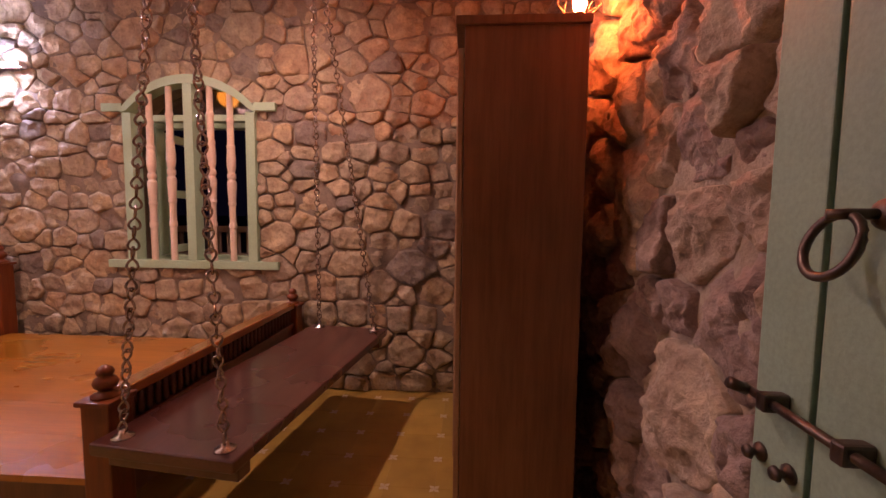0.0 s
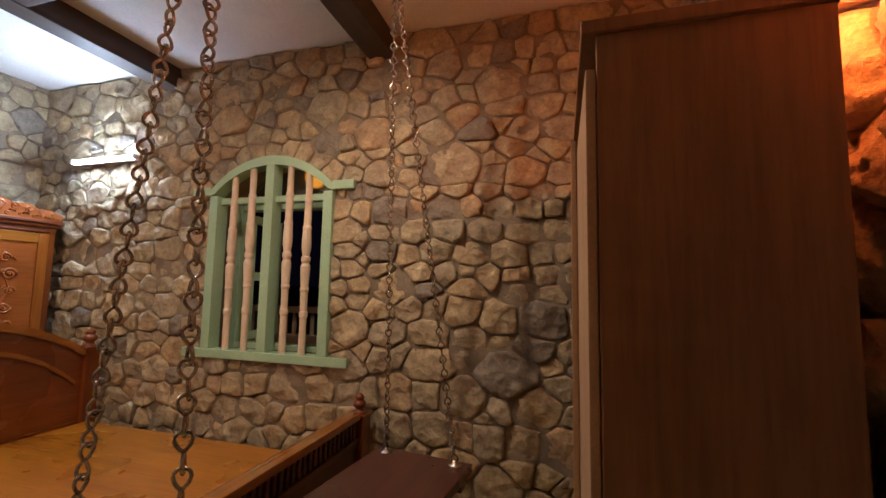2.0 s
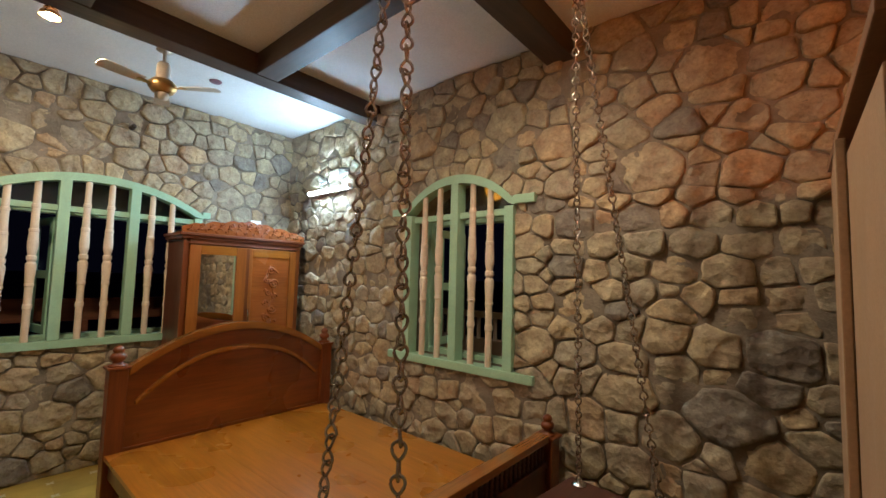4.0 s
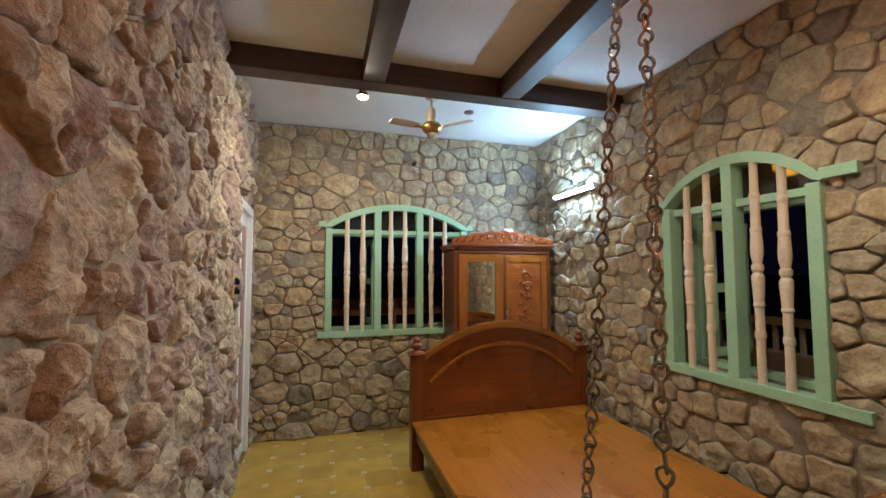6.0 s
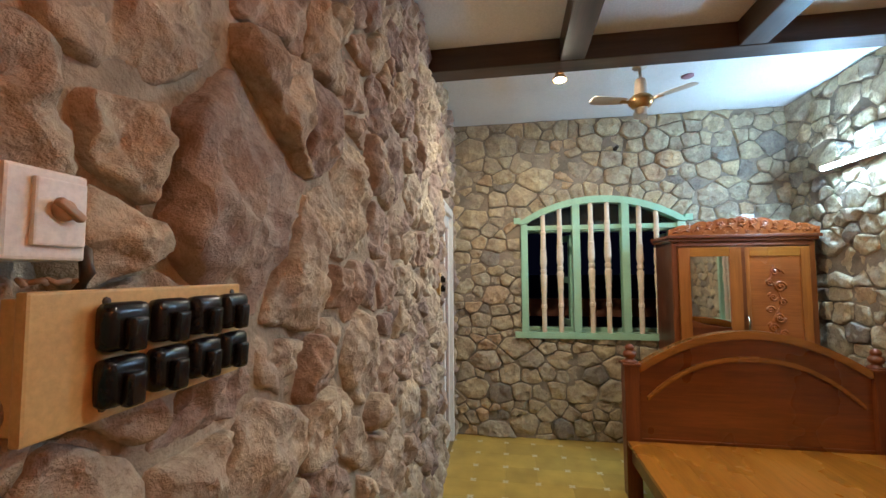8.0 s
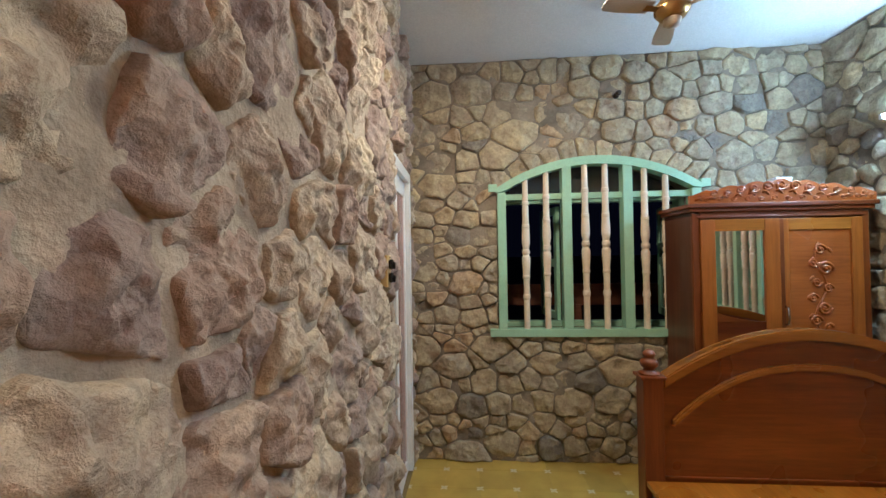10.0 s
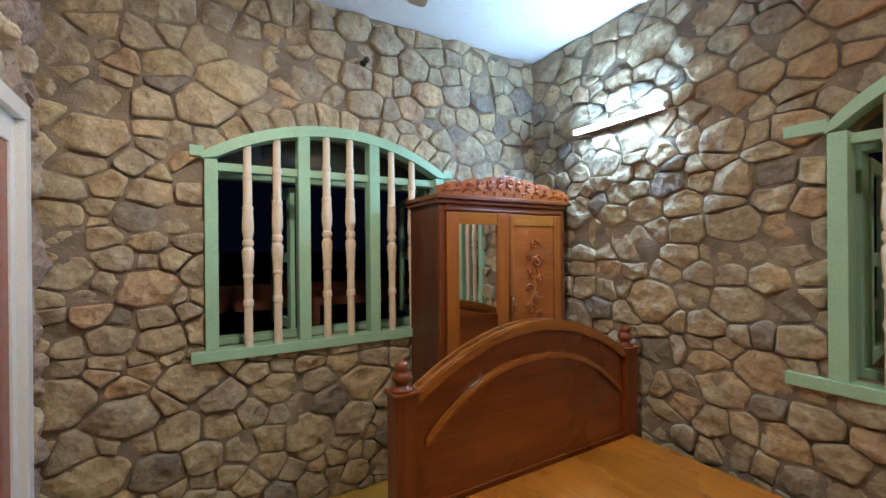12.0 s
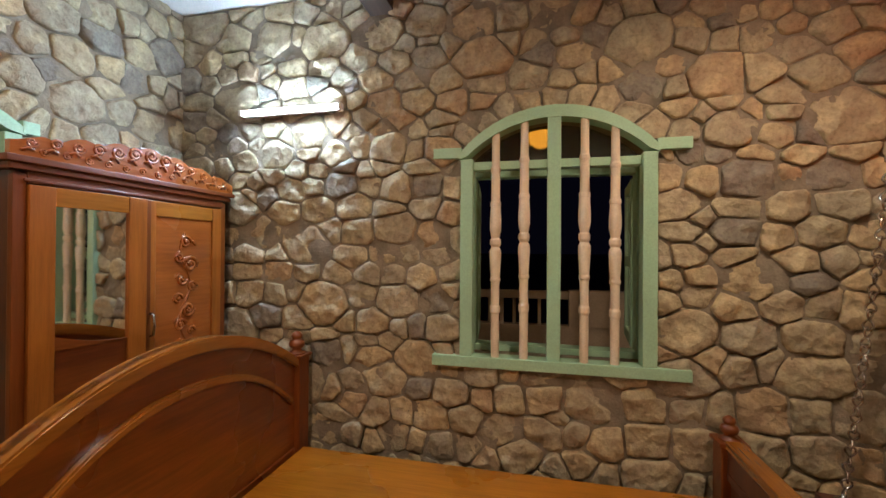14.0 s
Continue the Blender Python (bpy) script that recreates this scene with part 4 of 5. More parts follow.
part("handle", b2, CHROME, d, "small chrome pull handle", True)

# carved crest on the cornice
cr = empty("crest", tuple(a - b for a, b in zip((WF + 0.02, 2.392, 1.85), wd.location)))
cr.parent = wd
lobes = []
for i in range(121):
    t = i / 120 * 2 - 1
    envelope = 0.050 + 0.078 * (1 - abs(t) ** 1.4)
    lobe = (0.026 * abs(math.sin(t * math.pi * 3.5 + math.pi / 2)) - 0.010) * min(1.0, 5 * (1 - abs(t)))
    lobes.append((t * 0.545, max(0.012, envelope + lobe)))
b2 = bmesh.new()
prism(b2, [(-0.545, 0), (0.545, 0)] + lobes[::-1], 0.026, Matrix(((0, 0, 1, -0.013), (1, 0, 0, 0), (0, 1, 0, 0), (0, 0, 0, 1))))
bmesh.ops.recalc_face_normals(b2, faces=b2.faces)
part("crest_board", b2, TEAK_CARVED, cr)
for i in range(-6, 7):
    k = abs(i) / 6
    r = 0.034 * (1 - 0.45 * k)
    carve(cr, i * 0.080, 0.034 + r + 0.038 * (1 - k), r, 1.5 if i % 2 else -1.5, 0.014)
    carve(cr, i * 0.080 + 0.038, 0.026, 0.017, 1.2 if i % 2 else -1.3, 0.014)
    leaf_bm = bmesh.new()
    tube(leaf_bm, [(0.013, i * 0.080 - 0.034, 0.018 + 0.05 * (1 - k)), (0.021, i * 0.080 - 0.018, 0.030 + 0.05 * (1 - k)), (0.015, i * 0.080 + 0.004, 0.024 + 0.03 * (1 - k))], 0.007, 6)
    part("carved_leaf", leaf_bm, TEAK_CARVED, cr, "", True)
tagged(wd, "polished teak wardrobe with a carved crest and one mirrored door", "wardrobe")

# ---- plain tall cupboard by the entrance ----
cup = empty("tall_cupboard", (0.25, 2.1, 0))


def cup_box(nm, lo, hi, mat, bev=0.003):
    o = cup.location
    return part(nm, boxes((tuple(a - b for a, b in zip(lo, o)), tuple(a - b for a, b in zip(hi, o))), bevel=bev), mat, cup)


CX0, CX1, CY0, CY1, CH = 0.082, 0.492, 1.515, 2.60, 1.925
cup_box("side_panel", (CX0, CY0, 0.0), (CX1, CY0 + 0.02, CH), CUP_SIDE)
cup_box("side_panel", (CX0, CY1 - 0.02, 0.0), (CX1, CY1, CH), CUP_SIDE)
cup_box("back_panel", (CX1 - 0.012, CY0 + 0.02, 0.0), (CX1, CY1 - 0.02, CH), CUP_SIDE)
cup_box("plinth", (CX0, CY0 + 0.02, 0.0), (CX1 - 0.012, CY1 - 0.02, 0.08), CUP_SIDE)
cup_box("top", (CX0 - 0.03, CY0 - 0.012, CH), (CX1 + 0.006, CY1 + 0.012, CH + 0.028), CUP_SIDE)
cup_box("door", (CX0 - 0.022, CY0 + 0.006, 0.09), (CX0 - 0.002, (CY0 + CY1) / 2 - 0.002, CH - 0.07), CUP_FRONT)
far_door = part("door", boxes(((-0.02, -0.532, 0.09), (0.0, 0.0, CH - 0.03)), bevel=0.003), CUP_FRONT, cup, "paler door standing slightly ajar")
far_door.location = (CX0 - 0.002 - 0.25, CY1 - 0.006 - 2.1, 0)
far_door.rotation_euler = (0, 0, radians(-2.2))
tagged(cup, "plain tall brown cupboard with a paler door front", "cupboard")

# ---- caged orange lamp and clutter on the cupboard ----
lamp = empty("caged_lamp", (0.468, 1.57, CH + 0.028))
b2 = bmesh.new()
lathe(b2, [(0.024, 0.0), (0.024, 0.01), (0.016, 0.014), (0.016, 0.03)], 14)
part("base", b2, IRON, lamp)
b2 = bmesh.new()
lathe(b2, [(0.010, 0.03), (0.020, 0.045), (0.024, 0.06), (0.020, 0.085), (0.010, 0.11), (0.002, 0.125)], 14)
part("bulb", b2, EMBER_GLOW, lamp, "glowing orange flame-shaped bulb", True)
for i in range(6):
    a = i * math.pi / 3
    b2 = bmesh.new()
    tube(b2, [(0.024 * math.cos(a), 0.024 * math.sin(a), 0.008), (0.075 * math.cos(a), 0.075 * math.sin(a), 0.06), (0.06 * math.cos(a), 0.06 * math.sin(a), 0.125), (0.012 * math.cos(a), 0.012 * math.sin(a), 0.17)], 0.0018, 6)
    part("cage_wire", b2, IRON, lamp, "", True)
for r, z in ((0.075, 0.06), (0.06, 0.125)):
    b2 = bmesh.new()
    tube(b2, [(r * math.cos(k * math.pi / 3), r * math.sin(k * math.pi / 3), z) for k in range(6)], 0.0018, 6, True)
    part("cage_ring", b2, IRON, lamp, "", True)
tagged(lamp, "glowing orange bulb in a wire cage on the cupboard", "lamp")
b2 = bmesh.new()
tube(b2, [(0.22 + 0.012 * i, 1.56 + 0.01 * math.sin(i * 0.9), CH + 0.034 + 0.008 * abs(math.sin(i * 0.8))) for i in range(14)], 0.004, 6)
tagged(part("cable", b2, noisy("orange_cable", (0.5, 0.16, 0.05), 0.5), None, "", True), "loose orange cable lying on the cupboard", "cable")

# ---- swing ----
SW = pose(-0.742, 1.957, 0.545, 0, 0, -6.5)
swing = empty("swing")
swing.matrix_basis = SW
b2 = bmesh.new()
box(b2, (-0.255, -0.735, -0.02), (0.255, 0.735, 0.022), 0.008, 3)
part("plank", b2, PLANK, swing, "glossy dark red-brown plank")
for s in (-1, 1):
    b2 = bmesh.new()
    box(b2, (-0.235, s * 0.66 - 0.03, -0.075), (0.235, s * 0.66 + 0.03, -0.021), 0.005)
    part("batten", b2, PLANK, swing)


def link_mesh():
    """A figure-of-eight link of round wire, its two teardrop loops at right angles."""
    b2 = bmesh.new()
    n = 16
    for up in (0, 1):
        pts = []
        for i in range(n):
            a = 2 * math.pi * (i + 0.5) / n
            f = (1 - math.cos(a)) / 2
            side, z = 0.0185 * math.sin(a) * f ** 0.35, 0.0380 * f
            pts.append((0.0, side, z) if up else (side, 0.0, -z))
        tube(b2, pts, 0.0040, 8, True)
    me = bpy.data.meshes.new("link")
    b2.normal_update()
    b2.to_mesh(me)
    b2.free()
    me.materials.append(CHAIN)
    me.polygons.foreach_set("use_smooth", [True] * len(me.polygons))
    return me


LINK = link_mesh()
inv = SW.inverted()
for py, tx, ty in ((-0.68, -0.84, 1.42), (0.68, -0.76, 2.38)):
    hook_w = Vector((tx, ty, CZ))
    hook = inv @ hook_w
    b2 = bmesh.new()
    tube(b2, [hook + Vector((0, 0, 0.0)), hook + Vector((0, 0, -0.04)), hook + Vector((0.025, 0, -0.07)), hook + Vector((0, 0, -0.095)), hook + Vector((-0.025, 0, -0.07))], 0.006, 8)
    part("ceiling_hook", b2, IRON, swing, "", True)
    for px in (-0.185, 0.185):
        foot = Vector((px, py, 0.022))
        b2 = bmesh.new()
        lathe(b2, [(0.034, 0.0), (0.032, 0.005), (0.014, 0.010), (0.011, 0.022), (0.006, 0.026)], 14, foot)
        part("chain_plate", b2, CHROME, swing, "chrome plate with an eye", True)
        top = hook + Vector((0, 0, -0.085))
        low = foot + Vector((0, 0, 0.02))
        d = top - low
        count = round(d.length / 0.0665)
        chain = empty("chain")
        chain.parent = swing
        chain.matrix_basis = Matrix.Translation(low)
        q = d.to_track_quat("Z", "Y").to_matrix().to_4x4()
        crng = random.Random(int(px * 100 + py * 1000))
        for i in range(count):
            share("link", LINK, chain, Matrix.Translation(d * ((i + 0.5) / count)) @ q @ Matrix.Rotation(radians(crng.uniform(-16, 16) + i * 5 + 40), 4, "Z") @ Matrix.Rotation(radians(crng.uniform(-5, 5)), 4, "X"))
        tagged(chain, "bronzed chain of figure-of-eight links")
tagged(swing, "indoor plank swing of dark glossy wood on four chains", "swing")

# ---- entrance door leaf, open against the east wall ----
leaf = empty("door_1", (0.556, 0.06, 0))
part("panel", boxes(((0, 0.0, 0.01), (0.035, 0.66, 2.08)), bevel=0.003), DOOR_GREEN, leaf)
for y0, y1 in ((0.0, 0.25), (0.255, 0.552), (0.562, 0.66)):
    part("board", boxes(((-0.012, y0, 0.012), (0.0, y1, 2.078)), bevel=0.003), DOOR_GREEN, leaf)
part("groove", boxes(((-0.0035, 0.55, 0.02), (-0.0005, 0.564, 2.07)), bevel=0), GROOVE_GREEN, leaf)


def leaf_tube(nm, pts, r, mat, closed=False, lab=""):
    b2 = bmesh.new()
    tube(b2, pts, r, 10, closed)
    return part(nm, b2, mat, leaf, lab, True)


ring = [(-0.055 + 0.012 * math.sin(a), 0.500 + 0.033 * math.cos(a), 1.262 + 0.035 * math.sin(a)) for a in [2 * math.pi * i / 24 for i in range(24)]]
leaf_tube("ring_handle", ring, 0.0055, IRON, True, "heavy dark iron pull ring")
leaf_tube("ring_staple", [(-0.01, 0.485, 1.297), (-0.045, 0.492, 1.297), (-0.062, 0.50, 1.296)], 0.006, IRON)
b2 = bmesh.new()
lathe(b2, [(0.018, 0), (0.016, 0.005), (0.008, 0.010)], 14, (-0.012, 0.485, 1.297), Matrix.Rotation(radians(-90), 4, "Y"))
part("ring_rose", b2, IRON, leaf, "", True)
leaf_tube("bolt", [(-0.035, 0.42, 1.035), (-0.035, 0.54, 1.037), (-0.035, 0.655, 1.04)], 0.0065, IRON, False, "sliding iron bolt")
for y, z in ((0.48, 1.036), (0.60, 1.039)):
    part("bolt_keeper", boxes(((-0.048, y - 0.009, z - 0.013), (-0.012, y + 0.009, z + 0.013)), bevel=0.004), IRON, leaf)
leaf_tube("bolt_knob", [(-0.04, 0.64, 1.04), (-0.065, 0.64, 1.05)], 0.009, IRON)
for y in (0.585, 0.64):
    b2 = bmesh.new()
    lathe(b2, [(0.014, 0), (0.013, 0.004), (0.006, 0.008), (0.006, 0.014), (0.011, 0.018), (0.008, 0.024)], 14, (-0.012, y, 0.945), Matrix.Rotation(radians(-90), 4, "Y"))
    part("stud", b2, IRON, leaf, "", True)
tagged(leaf, "open pale green plank door with iron ring and bolt", "door", kind="structure")

# ---- closed white-framed door ----
MS = M_SOUTH
bath = empty("door_2", MS @ Vector(((BATH[0] + BATH[1]) / 2, 0, 0)))


def bath_box(nm, lo, hi, mat, lab="", bev=0.004):
    b2 = bmesh.new()
    box(b2, lo, hi, bev)
    bmesh.ops.transform(b2, matrix=Matrix.Translation(-bath.location) @ MS, verts=b2.verts)
    return part(nm, b2, mat, bath, lab)


a, c, hi = BATH
bath_box("frame", (a - 0.02, 0, -0.1), (a + 0.05, hi - 0.05, 0.045), WHITE_PVC)
bath_box("frame", (c - 0.05, 0, -0.1), (c + 0.02, hi - 0.05, 0.045), WHITE_PVC)
bath_box("frame_head", (a - 0.02, hi - 0.05, -0.1), (c + 0.02, hi + 0.02, 0.045), WHITE_PVC)
bath_box("leaf_stile", (a + 0.052, 0.01, -0.03), (a + 0.11, hi - 0.052, 0.012), WHITE_PVC)
bath_box("leaf_stile", (c - 0.11, 0.01, -0.03), (c - 0.052, hi - 0.052, 0.012), WHITE_PVC)
bath_box("leaf_rail", (a + 0.11, hi - 0.16, -0.03), (c - 0.11, hi - 0.052, 0.012), WHITE_PVC)
bath_box("leaf_rail", (a + 0.11, 0.01, -0.03), (c - 0.11, 0.10, 0.012), WHITE_PVC)
bath_box("leaf_panel", (a + 0.11, 0.10, -0.025), (c - 0.11, hi - 0.16, 0.004), RED_BROWN, "glossy red-brown panel")
b2 = bmesh.new()
tube(b2, [(c - 0.08, 1.00, 0.01), (c - 0.08, 1.00, 0.045), (c - 0.08, 1.13, 0.045), (c - 0.08, 1.13, 0.01)], 0.007, 8)
bmesh.ops.transform(b2, matrix=Matrix.Translation(-bath.location) @ MS, verts=b2.verts)
part("handle", b2, WHITE_PVC, bath, "white pull handle", True)
bath_box("latch", (c - 0.10, 0.86, 0.011), (c - 0.04, 0.90, 0.04), CHROME)
tagged(bath, "closed red-brown panelled door in a white frame", "door", kind="structure")


# ---- switchboards ----
def switch_piece(parent, u, v, w0, f):
    b2 = bmesh.new()
    box(b2, (u - 0.025, v - 0.024, w0), (u + 0.025, v + 0.024, w0 + 0.022), 0.011, 3)
    bmesh.ops.transform(b2, matrix=f, verts=b2.verts)
    s = part("switch", b2, BLACK_SWITCH, parent, "black rocker switch", True)
    b2 = bmesh.new()
    box(b2, (u - 0.010, v - 0.017, w0 + 0.020), (u + 0.010, v + 0.017, w0 + 0.032), 0.004, 2)
    bmesh.ops.transform(b2, matrix=f @ Matrix.Translation((u, v, 0)) @ Matrix.Rotation(radians(4), 4, "X") @ Matrix.Translation((-u, -v, 0)), verts=b2.verts)
    part("rocker", b2, BLACK_SWITCH, s, "", True)


def switchboard(u0, u1, v0, v1, w, cols, rows, label):
    e = empty("switchboard", MS @ Vector(((u0 + u1) / 2, v0, w)))
    f = Matrix.Translation(-e.location) @ MS

    def b(nm, lo, hi, mat, bev):
        b2 = bmesh.new()
        box(b2, lo, hi, bev)
        bmesh.ops.transform(b2, matrix=f, verts=b2.verts)
        return part(nm, b2, mat, e)
    b("back_box", (u0 + 0.006, v0 + 0.006, w - 0.034), (u1 - 0.006, v1 - 0.006, w - 0.012), BOARD_WOOD, 0.002)
    b("face_plate", (u0, v0, w - 0.012), (u1, v1, w), BOARD_WOOD, 0.003)
    for i in range(cols):
        for k in range(rows):
            switch_piece(e, u0 + (u1 - u0) * cols_at[cols][i], v0 + (v1 - v0) * (0.29 + 0.42 * k if rows == 2 else 0.5), w, f)
    for u in (u0 + 0.02, u1 - 0.07):
        for v in (v0 + 0.012, v1 - 0.012):
            b2 = bmesh.new()
            lathe(b2, [(0.0045, 0), (0.004, 0.002), (0.001, 0.003)], 8, (u, v, w))
            bmesh.ops.transform(b2, matrix=f, verts=b2.verts)
            part("screw", b2, IRON, e)
    return tagged(e, label, "switchboard")


cols_at = {4: (0.115, 0.315, 0.515, 0.72), 1: (0.5,)}
switchboard(-0.752, -0.468, 1.412, 1.539, 0.085, 4, 2, "varnished wooden switchboard with eight black switches")
switchboard(-3.16, -3.06, 1.40, 1.555, 0.065, 1, 2, "small wooden switchboard with two black switches by the door")

# ivory regulator box above the large board
reg = empty("regulator_box", MS @ Vector((-0.47, 1.60, 0)))
fr = Matrix.Translation(-reg.location) @ MS
b2 = bmesh.new()
box(b2, (-0.506, 1.565, 0.040), (-0.440, 1.642, 0.095), 0.003)
bmesh.ops.transform(b2, matrix=fr, verts=b2.verts)
part("housing", b2, PLASTIC, reg)
b2 = bmesh.new()
box(b2, (-0.502, 1.577, 0.095), (-0.459, 1.634, 0.100), 0.002)
bmesh.ops.transform(b2, matrix=fr, verts=b2.verts)
part("dial_plate", b2, PLASTIC, reg)
b2 = bmesh.new()
lathe(b2, [(0.010, 0), (0.009, 0.005), (0.007, 0.007)], 16)
box(b2, (-0.013, -0.0035, 0.004), (0.013, 0.0035, 0.012), 0.002)
bmesh.ops.transform(b2, matrix=fr @ Matrix.Translation((-0.481, 1.608, 0.0995)) @ Matrix.Rotation(radians(35), 4, "Z"), verts=b2.verts)
part("knob", b2, noisy("tan_plastic", (0.55, 0.36, 0.22), 0.4), reg, "tan rotary knob", True)
tagged(reg, "ivory plastic fan regulator box on the stone wall", "regulator")
b2 = bmesh.new()
tube(b2, [MS @ Vector(p) for p in ((-0.525, 1.592, 0.045), (-0.526, 1.575, 0.072), (-0.528, 1.555, 0.074), (-0.530, 1.535, 0.062))], 0.0065, 10)
tagged(part("conduit", b2, IRON, None, "", True), "short dark conduit between regulator and switchboard", "conduit")

b2 = bmesh.new()
tube(b2, [MS @ Vector((-0.478 - 0.0045 * k + 0.004 * math.sin(k * 2.1), 1.544 + 0.005 * abs(math.sin(k * 1.3)), 0.062 + 0.007 * math.cos(k * 1.7))) for k in range(14)], 0.0028, 6)
tagged(part("cable", b2, noisy("tan_cable", (0.42, 0.30, 0.20), 0.5), None, "", True), "short coil of tan wire lying on the switchboard", "cable")

# ---- ceiling fan ----
fan = empty("ceiling_fan", (-3.19, 1.477, CZ))
FZ = 2.732 - CZ
b2 = bmesh.new()
rod(b2, (0, 0, FZ + 0.1), (0, 0, 0), 0.010, 10)
part("down_rod", b2, FAN_CREAM, fan)
b2 = bmesh.new()
lathe(b2, [(0.042, FZ + 0.05), (0.038, FZ + 0.15), (0.03, FZ + 0.165), (0.012, FZ + 0.17)], 18)
part("upper_cup", b2, FAN_CREAM, fan, "", True)
b2 = bmesh.new()
lathe(b2, [(0.05, -0.05), (0.035, -0.03), (0.014, 0.0)], 18)
part("ceiling_cup", b2, FAN_CREAM, fan, "", True)
b2 = bmesh.new()
lathe(b2, [(0.03, FZ - 0.045), (0.06, FZ - 0.035), (0.082, FZ - 0.005), (0.082, FZ + 0.02), (0.06, FZ + 0.045), (0.03, FZ + 0.055)], 24)
part("motor", b2, BRASS, fan, "brass-coloured motor housing", True)
b2 = bmesh.new()
lathe(b2, [(0.012, FZ - 0.085), (0.035, FZ - 0.075), (0.042, FZ - 0.05), (0.038, FZ - 0.036)], 18)
part("lower_cup", b2, FAN_CREAM, fan, "", True)
for a in (45, 165, 285):
    m = Matrix.Rotation(radians(a), 4, "Z") @ Matrix.Translation((0, 0, FZ)) @ Matrix.Rotation(radians(9), 4, "X")
    b2 = bmesh.new()
    out = [(0.12, -0.038), (0.27, -0.050), (0.345, -0.048), (0.36, -0.03), (0.36, 0.03), (0.345, 0.048), (0.27, 0.050), (0.12, 0.038)]
    prism(b2, out, 0.004, m)
    bmesh.ops.recalc_face_normals(b2, faces=b2.faces)
    bl = part("blade", b2, FAN_CREAM, fan, "cream painted blade")
    b2 = bmesh.new()
    box(b2, (0.06, -0.016, -0.006), (0.15, 0.016, 0.0), 0.002)
    bmesh.ops.transform(b2, matrix=m, verts=b2.verts)
    part("bracket", b2, BRASS, bl)
tagged(fan, "cream and brass three-blade ceiling fan at rest", "fan")

# ---- small fittings ----
b2 = bmesh.new()
lathe(b2, [(0.035, -0.012), (0.045, -0.006), (0.045, 0.0)], 18, (-3.49, 1.905, CZ))
tagged(part("ceiling_rose", b2, noisy("mauve_plastic", (0.25, 0.13, 0.16), 0.4), None, "", True), "small round mauve ceiling rose", "ceiling rose")
hook = empty("wall_hook", (WX + 0.04, 1.555, 2.715))
b2 = bmesh.new()
lathe(b2, [(0.022, 0), (0.02, 0.02), (0.012, 0.03), (0.012, 0.06), (0.02, 0.065), (0.016, 0.08)], 12, (0, 0, 0), Matrix.Rotation(radians(90), 4, "Y"))
part("knob", b2, IRON, hook, "", True)
tagged(hook, "small dark iron peg on the stone wall", "hook")
pk = empty("paper_box", (-3.98, 2.50, 1.85))
part("carton", boxes(((-0.04, -0.05, 0.0), (0.04, 0.05, 0.175)), bevel=0.002), noisy("white_card", (0.75, 0.75, 0.75), 0.7), pk)
tagged(pk, "small white carton standing on the wardrobe", "box")

# ---- floor tiles ----
bm = bmesh.new()
box(bm, (-0.1198, -0.1198, -0.012), (0.1198, 0.1198, 0.0))
bmesh.ops.bevel(bm, geom=[e for e in bm.edges if all(v.co.z > -0.001 for v in e.verts)], offset=0.0007, segments=1, affect="EDGES")
tile_me = bpy.data.meshes.new("tile")
bm.normal_update()
bm.to_mesh(tile_me)
bm.free()
tile_me.materials.append(TILE)
T = 0.24
ix0, ix1 = math.floor((WX + 3.40) / T) - 1, math.ceil((EX + 3.40) / T)
count = 0
for i in range(ix0, ix1 + 1):
    for k in range(-2, 12):
        x, y = -3.40 + (i + 0.5) * T, 0.502 + (k + 0.5) * T
        if WX - 0.1 < x < EX + 0.1 and -0.3 < y < NY + 0.1:
            share("tile", tile_me, floor, Matrix.Translation((x, y, 0)))

# ---- rubble facing ----
def arch_hole(win):
    r, cv = arch_of(win)
    return (win["c"], cv, r - 0.012, win["spring"], win["half"])


def win_hole(win):
    return (win["c"] - win["half"] + 0.012, win["sill"] - 0.02, win["c"] + win["half"] - 0.012, win["spring"] + 0.01)


def blocked_by(win):
    a, lo, c, hi = win_hole(win)
    cu, cv, r, vb, half = arch_hole(win)
    return lambda u, v: (a < u < c and lo < v < hi) or (v >= hi - 0.02 and abs(u - cu) < half and math.hypot(u - cu, v - cv) < r)


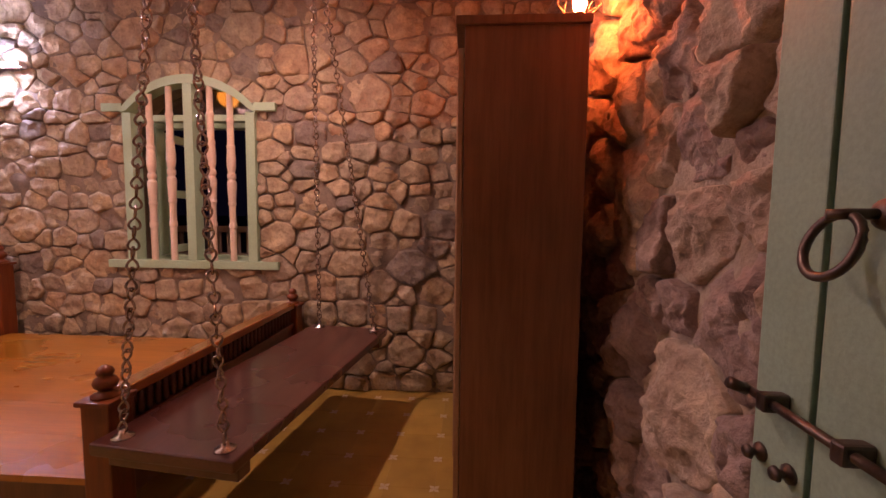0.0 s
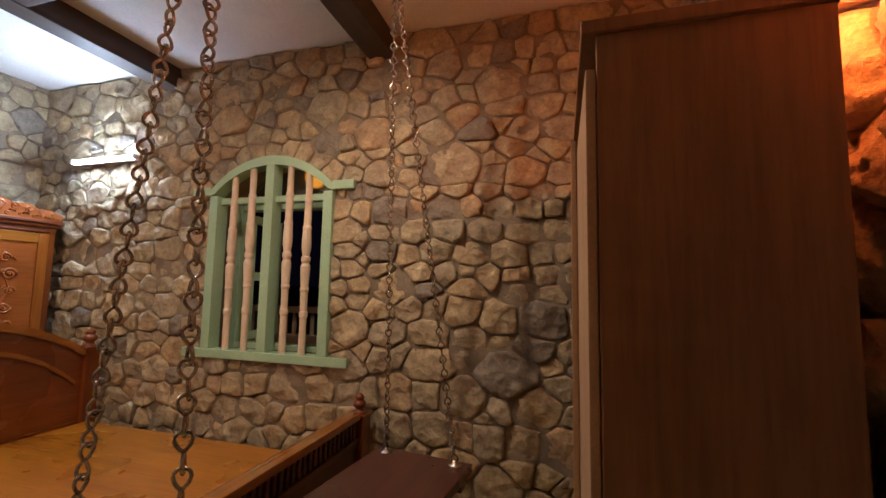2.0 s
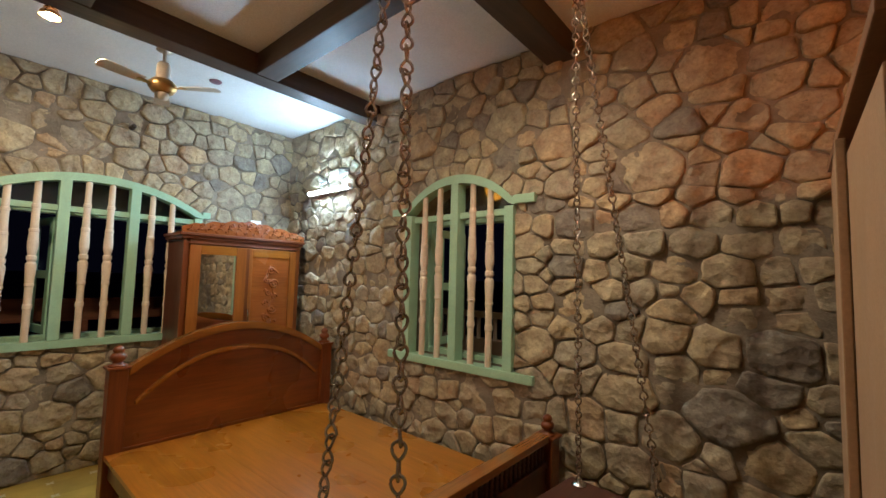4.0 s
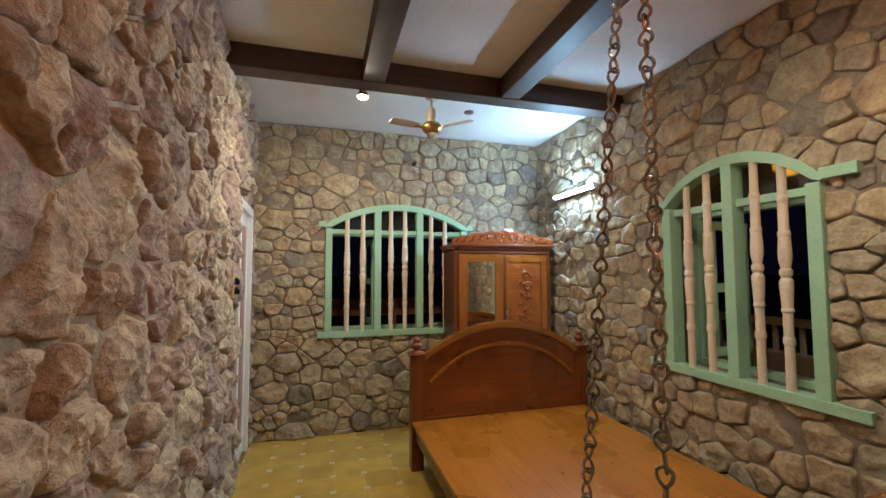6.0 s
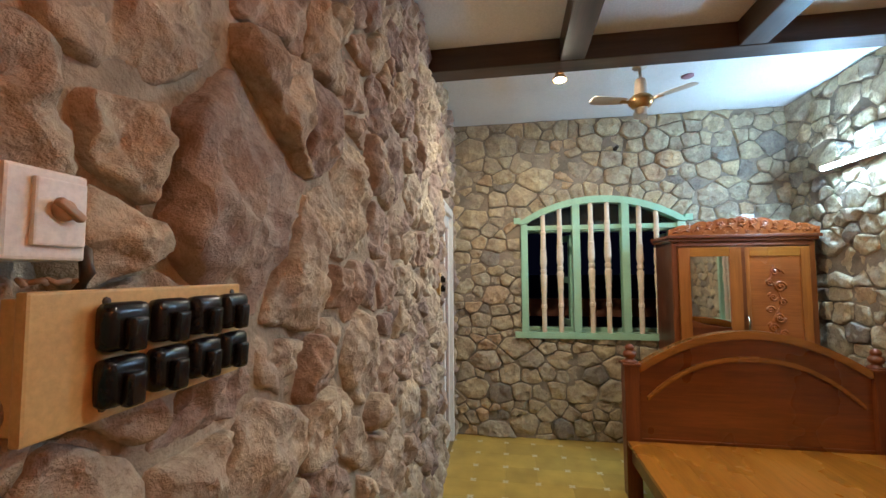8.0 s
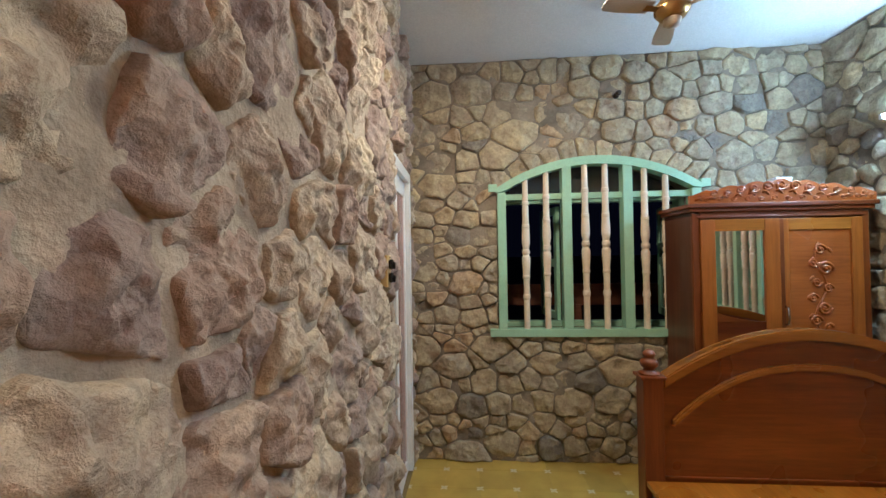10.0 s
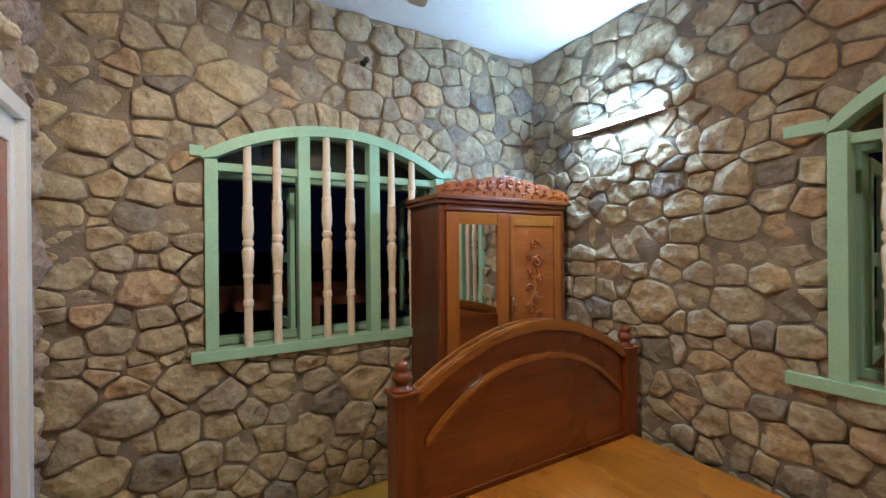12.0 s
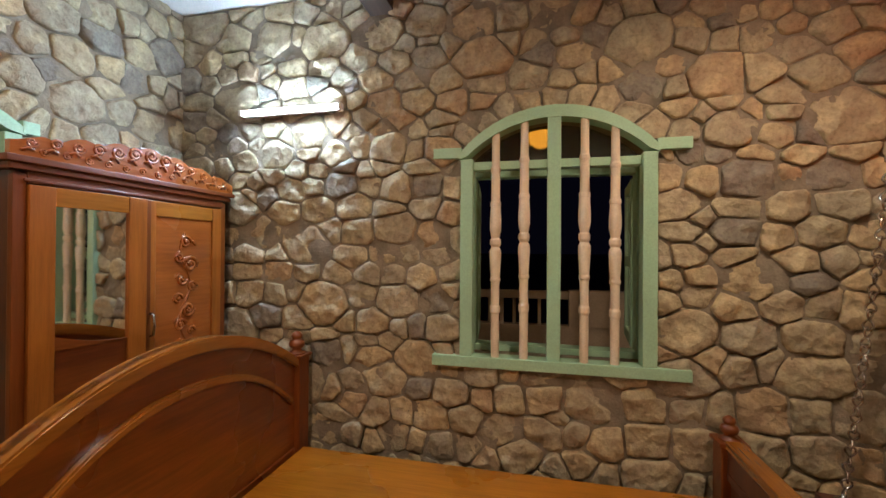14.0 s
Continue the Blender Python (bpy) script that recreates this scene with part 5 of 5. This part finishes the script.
SOUTH_HOLES = [(BATH[0] - 0.015, -1, BATH[1] + 0.015, BATH[2] + 0.015), (DOOR[0] - 0.02, -1, DOOR[1] + 0.02, DOOR[2] + 0.02)]
far_walls = dict(proud=(0.032, 0.064), gap=(0.002, 0.009), rings=COARSE, cut=(-0.1, 0.35), rough=0.013)
near_walls = dict(proud=(0.040, 0.078), gap=(0.004, 0.015), rings=FINE, cut=(0.0, 0.6), rough=0.023, grain=0.016)
rng = random.Random(11)
lay_rubble(wall_north, M_NORTH, rubble_cells(WX, EX, 0.0, CZ, 0.205, [win_hole(N_WIN)], [arch_hole(N_WIN)], rng), STONE, rng=rng, near=lambda u, v: abs(u + 1.9) + 0.8 * abs(v - 1.5), **far_walls)
lay_mortar(wall_north, M_NORTH, WX, EX, blocked_by(N_WIN), MORTAR, 0.026, 0.011)
rng = random.Random(12)
lay_rubble(wall_west, M_WEST, rubble_cells(south_y(WX), NY, 0.0, CZ, 0.200, [win_hole(W_WIN)], [arch_hole(W_WIN)], rng), STONE, rng=rng, near=lambda u, v: abs(u - 1.2) + 0.8 * abs(v - 1.5), **far_walls)
lay_mortar(wall_west, M_WEST, south_y(WX), NY, blocked_by(W_WIN), MORTAR, 0.026, 0.011)
rng = random.Random(13)
lay_rubble(wall_south, M_SOUTH, rubble_cells(WX, EX, 0.0, CZ, 0.235, SOUTH_HOLES, [], rng, 1.0), STONE_NEAR, rng=rng, near=lambda u, v: abs(u + 1.2) + 0.8 * abs(v - 1.5), **near_walls)
lay_mortar(wall_south, M_SOUTH, WX, EX, lambda u, v: any(a < u < c and v < d for a, b, c, d in SOUTH_HOLES), MORTAR_NEAR, 0.021, 0.016)
rng = random.Random(14)
near_walls.update(proud=(0.042, 0.10), rough=0.026, gap=(0.0, 0.012))
lay_rubble(wall_east, M_EAST, rubble_cells(south_y(EX), NY, 0.0, CZ, 0.25, [], [], rng, 1.05), STONE_NEAR, rng=rng, near=lambda u, v: abs(u - 1.2) + 0.8 * abs(v - 1.5), **near_walls)
lay_mortar(wall_east, M_EAST, south_y(EX), NY, lambda u, v: False, MORTAR_NEAR, 0.020, 0.022)
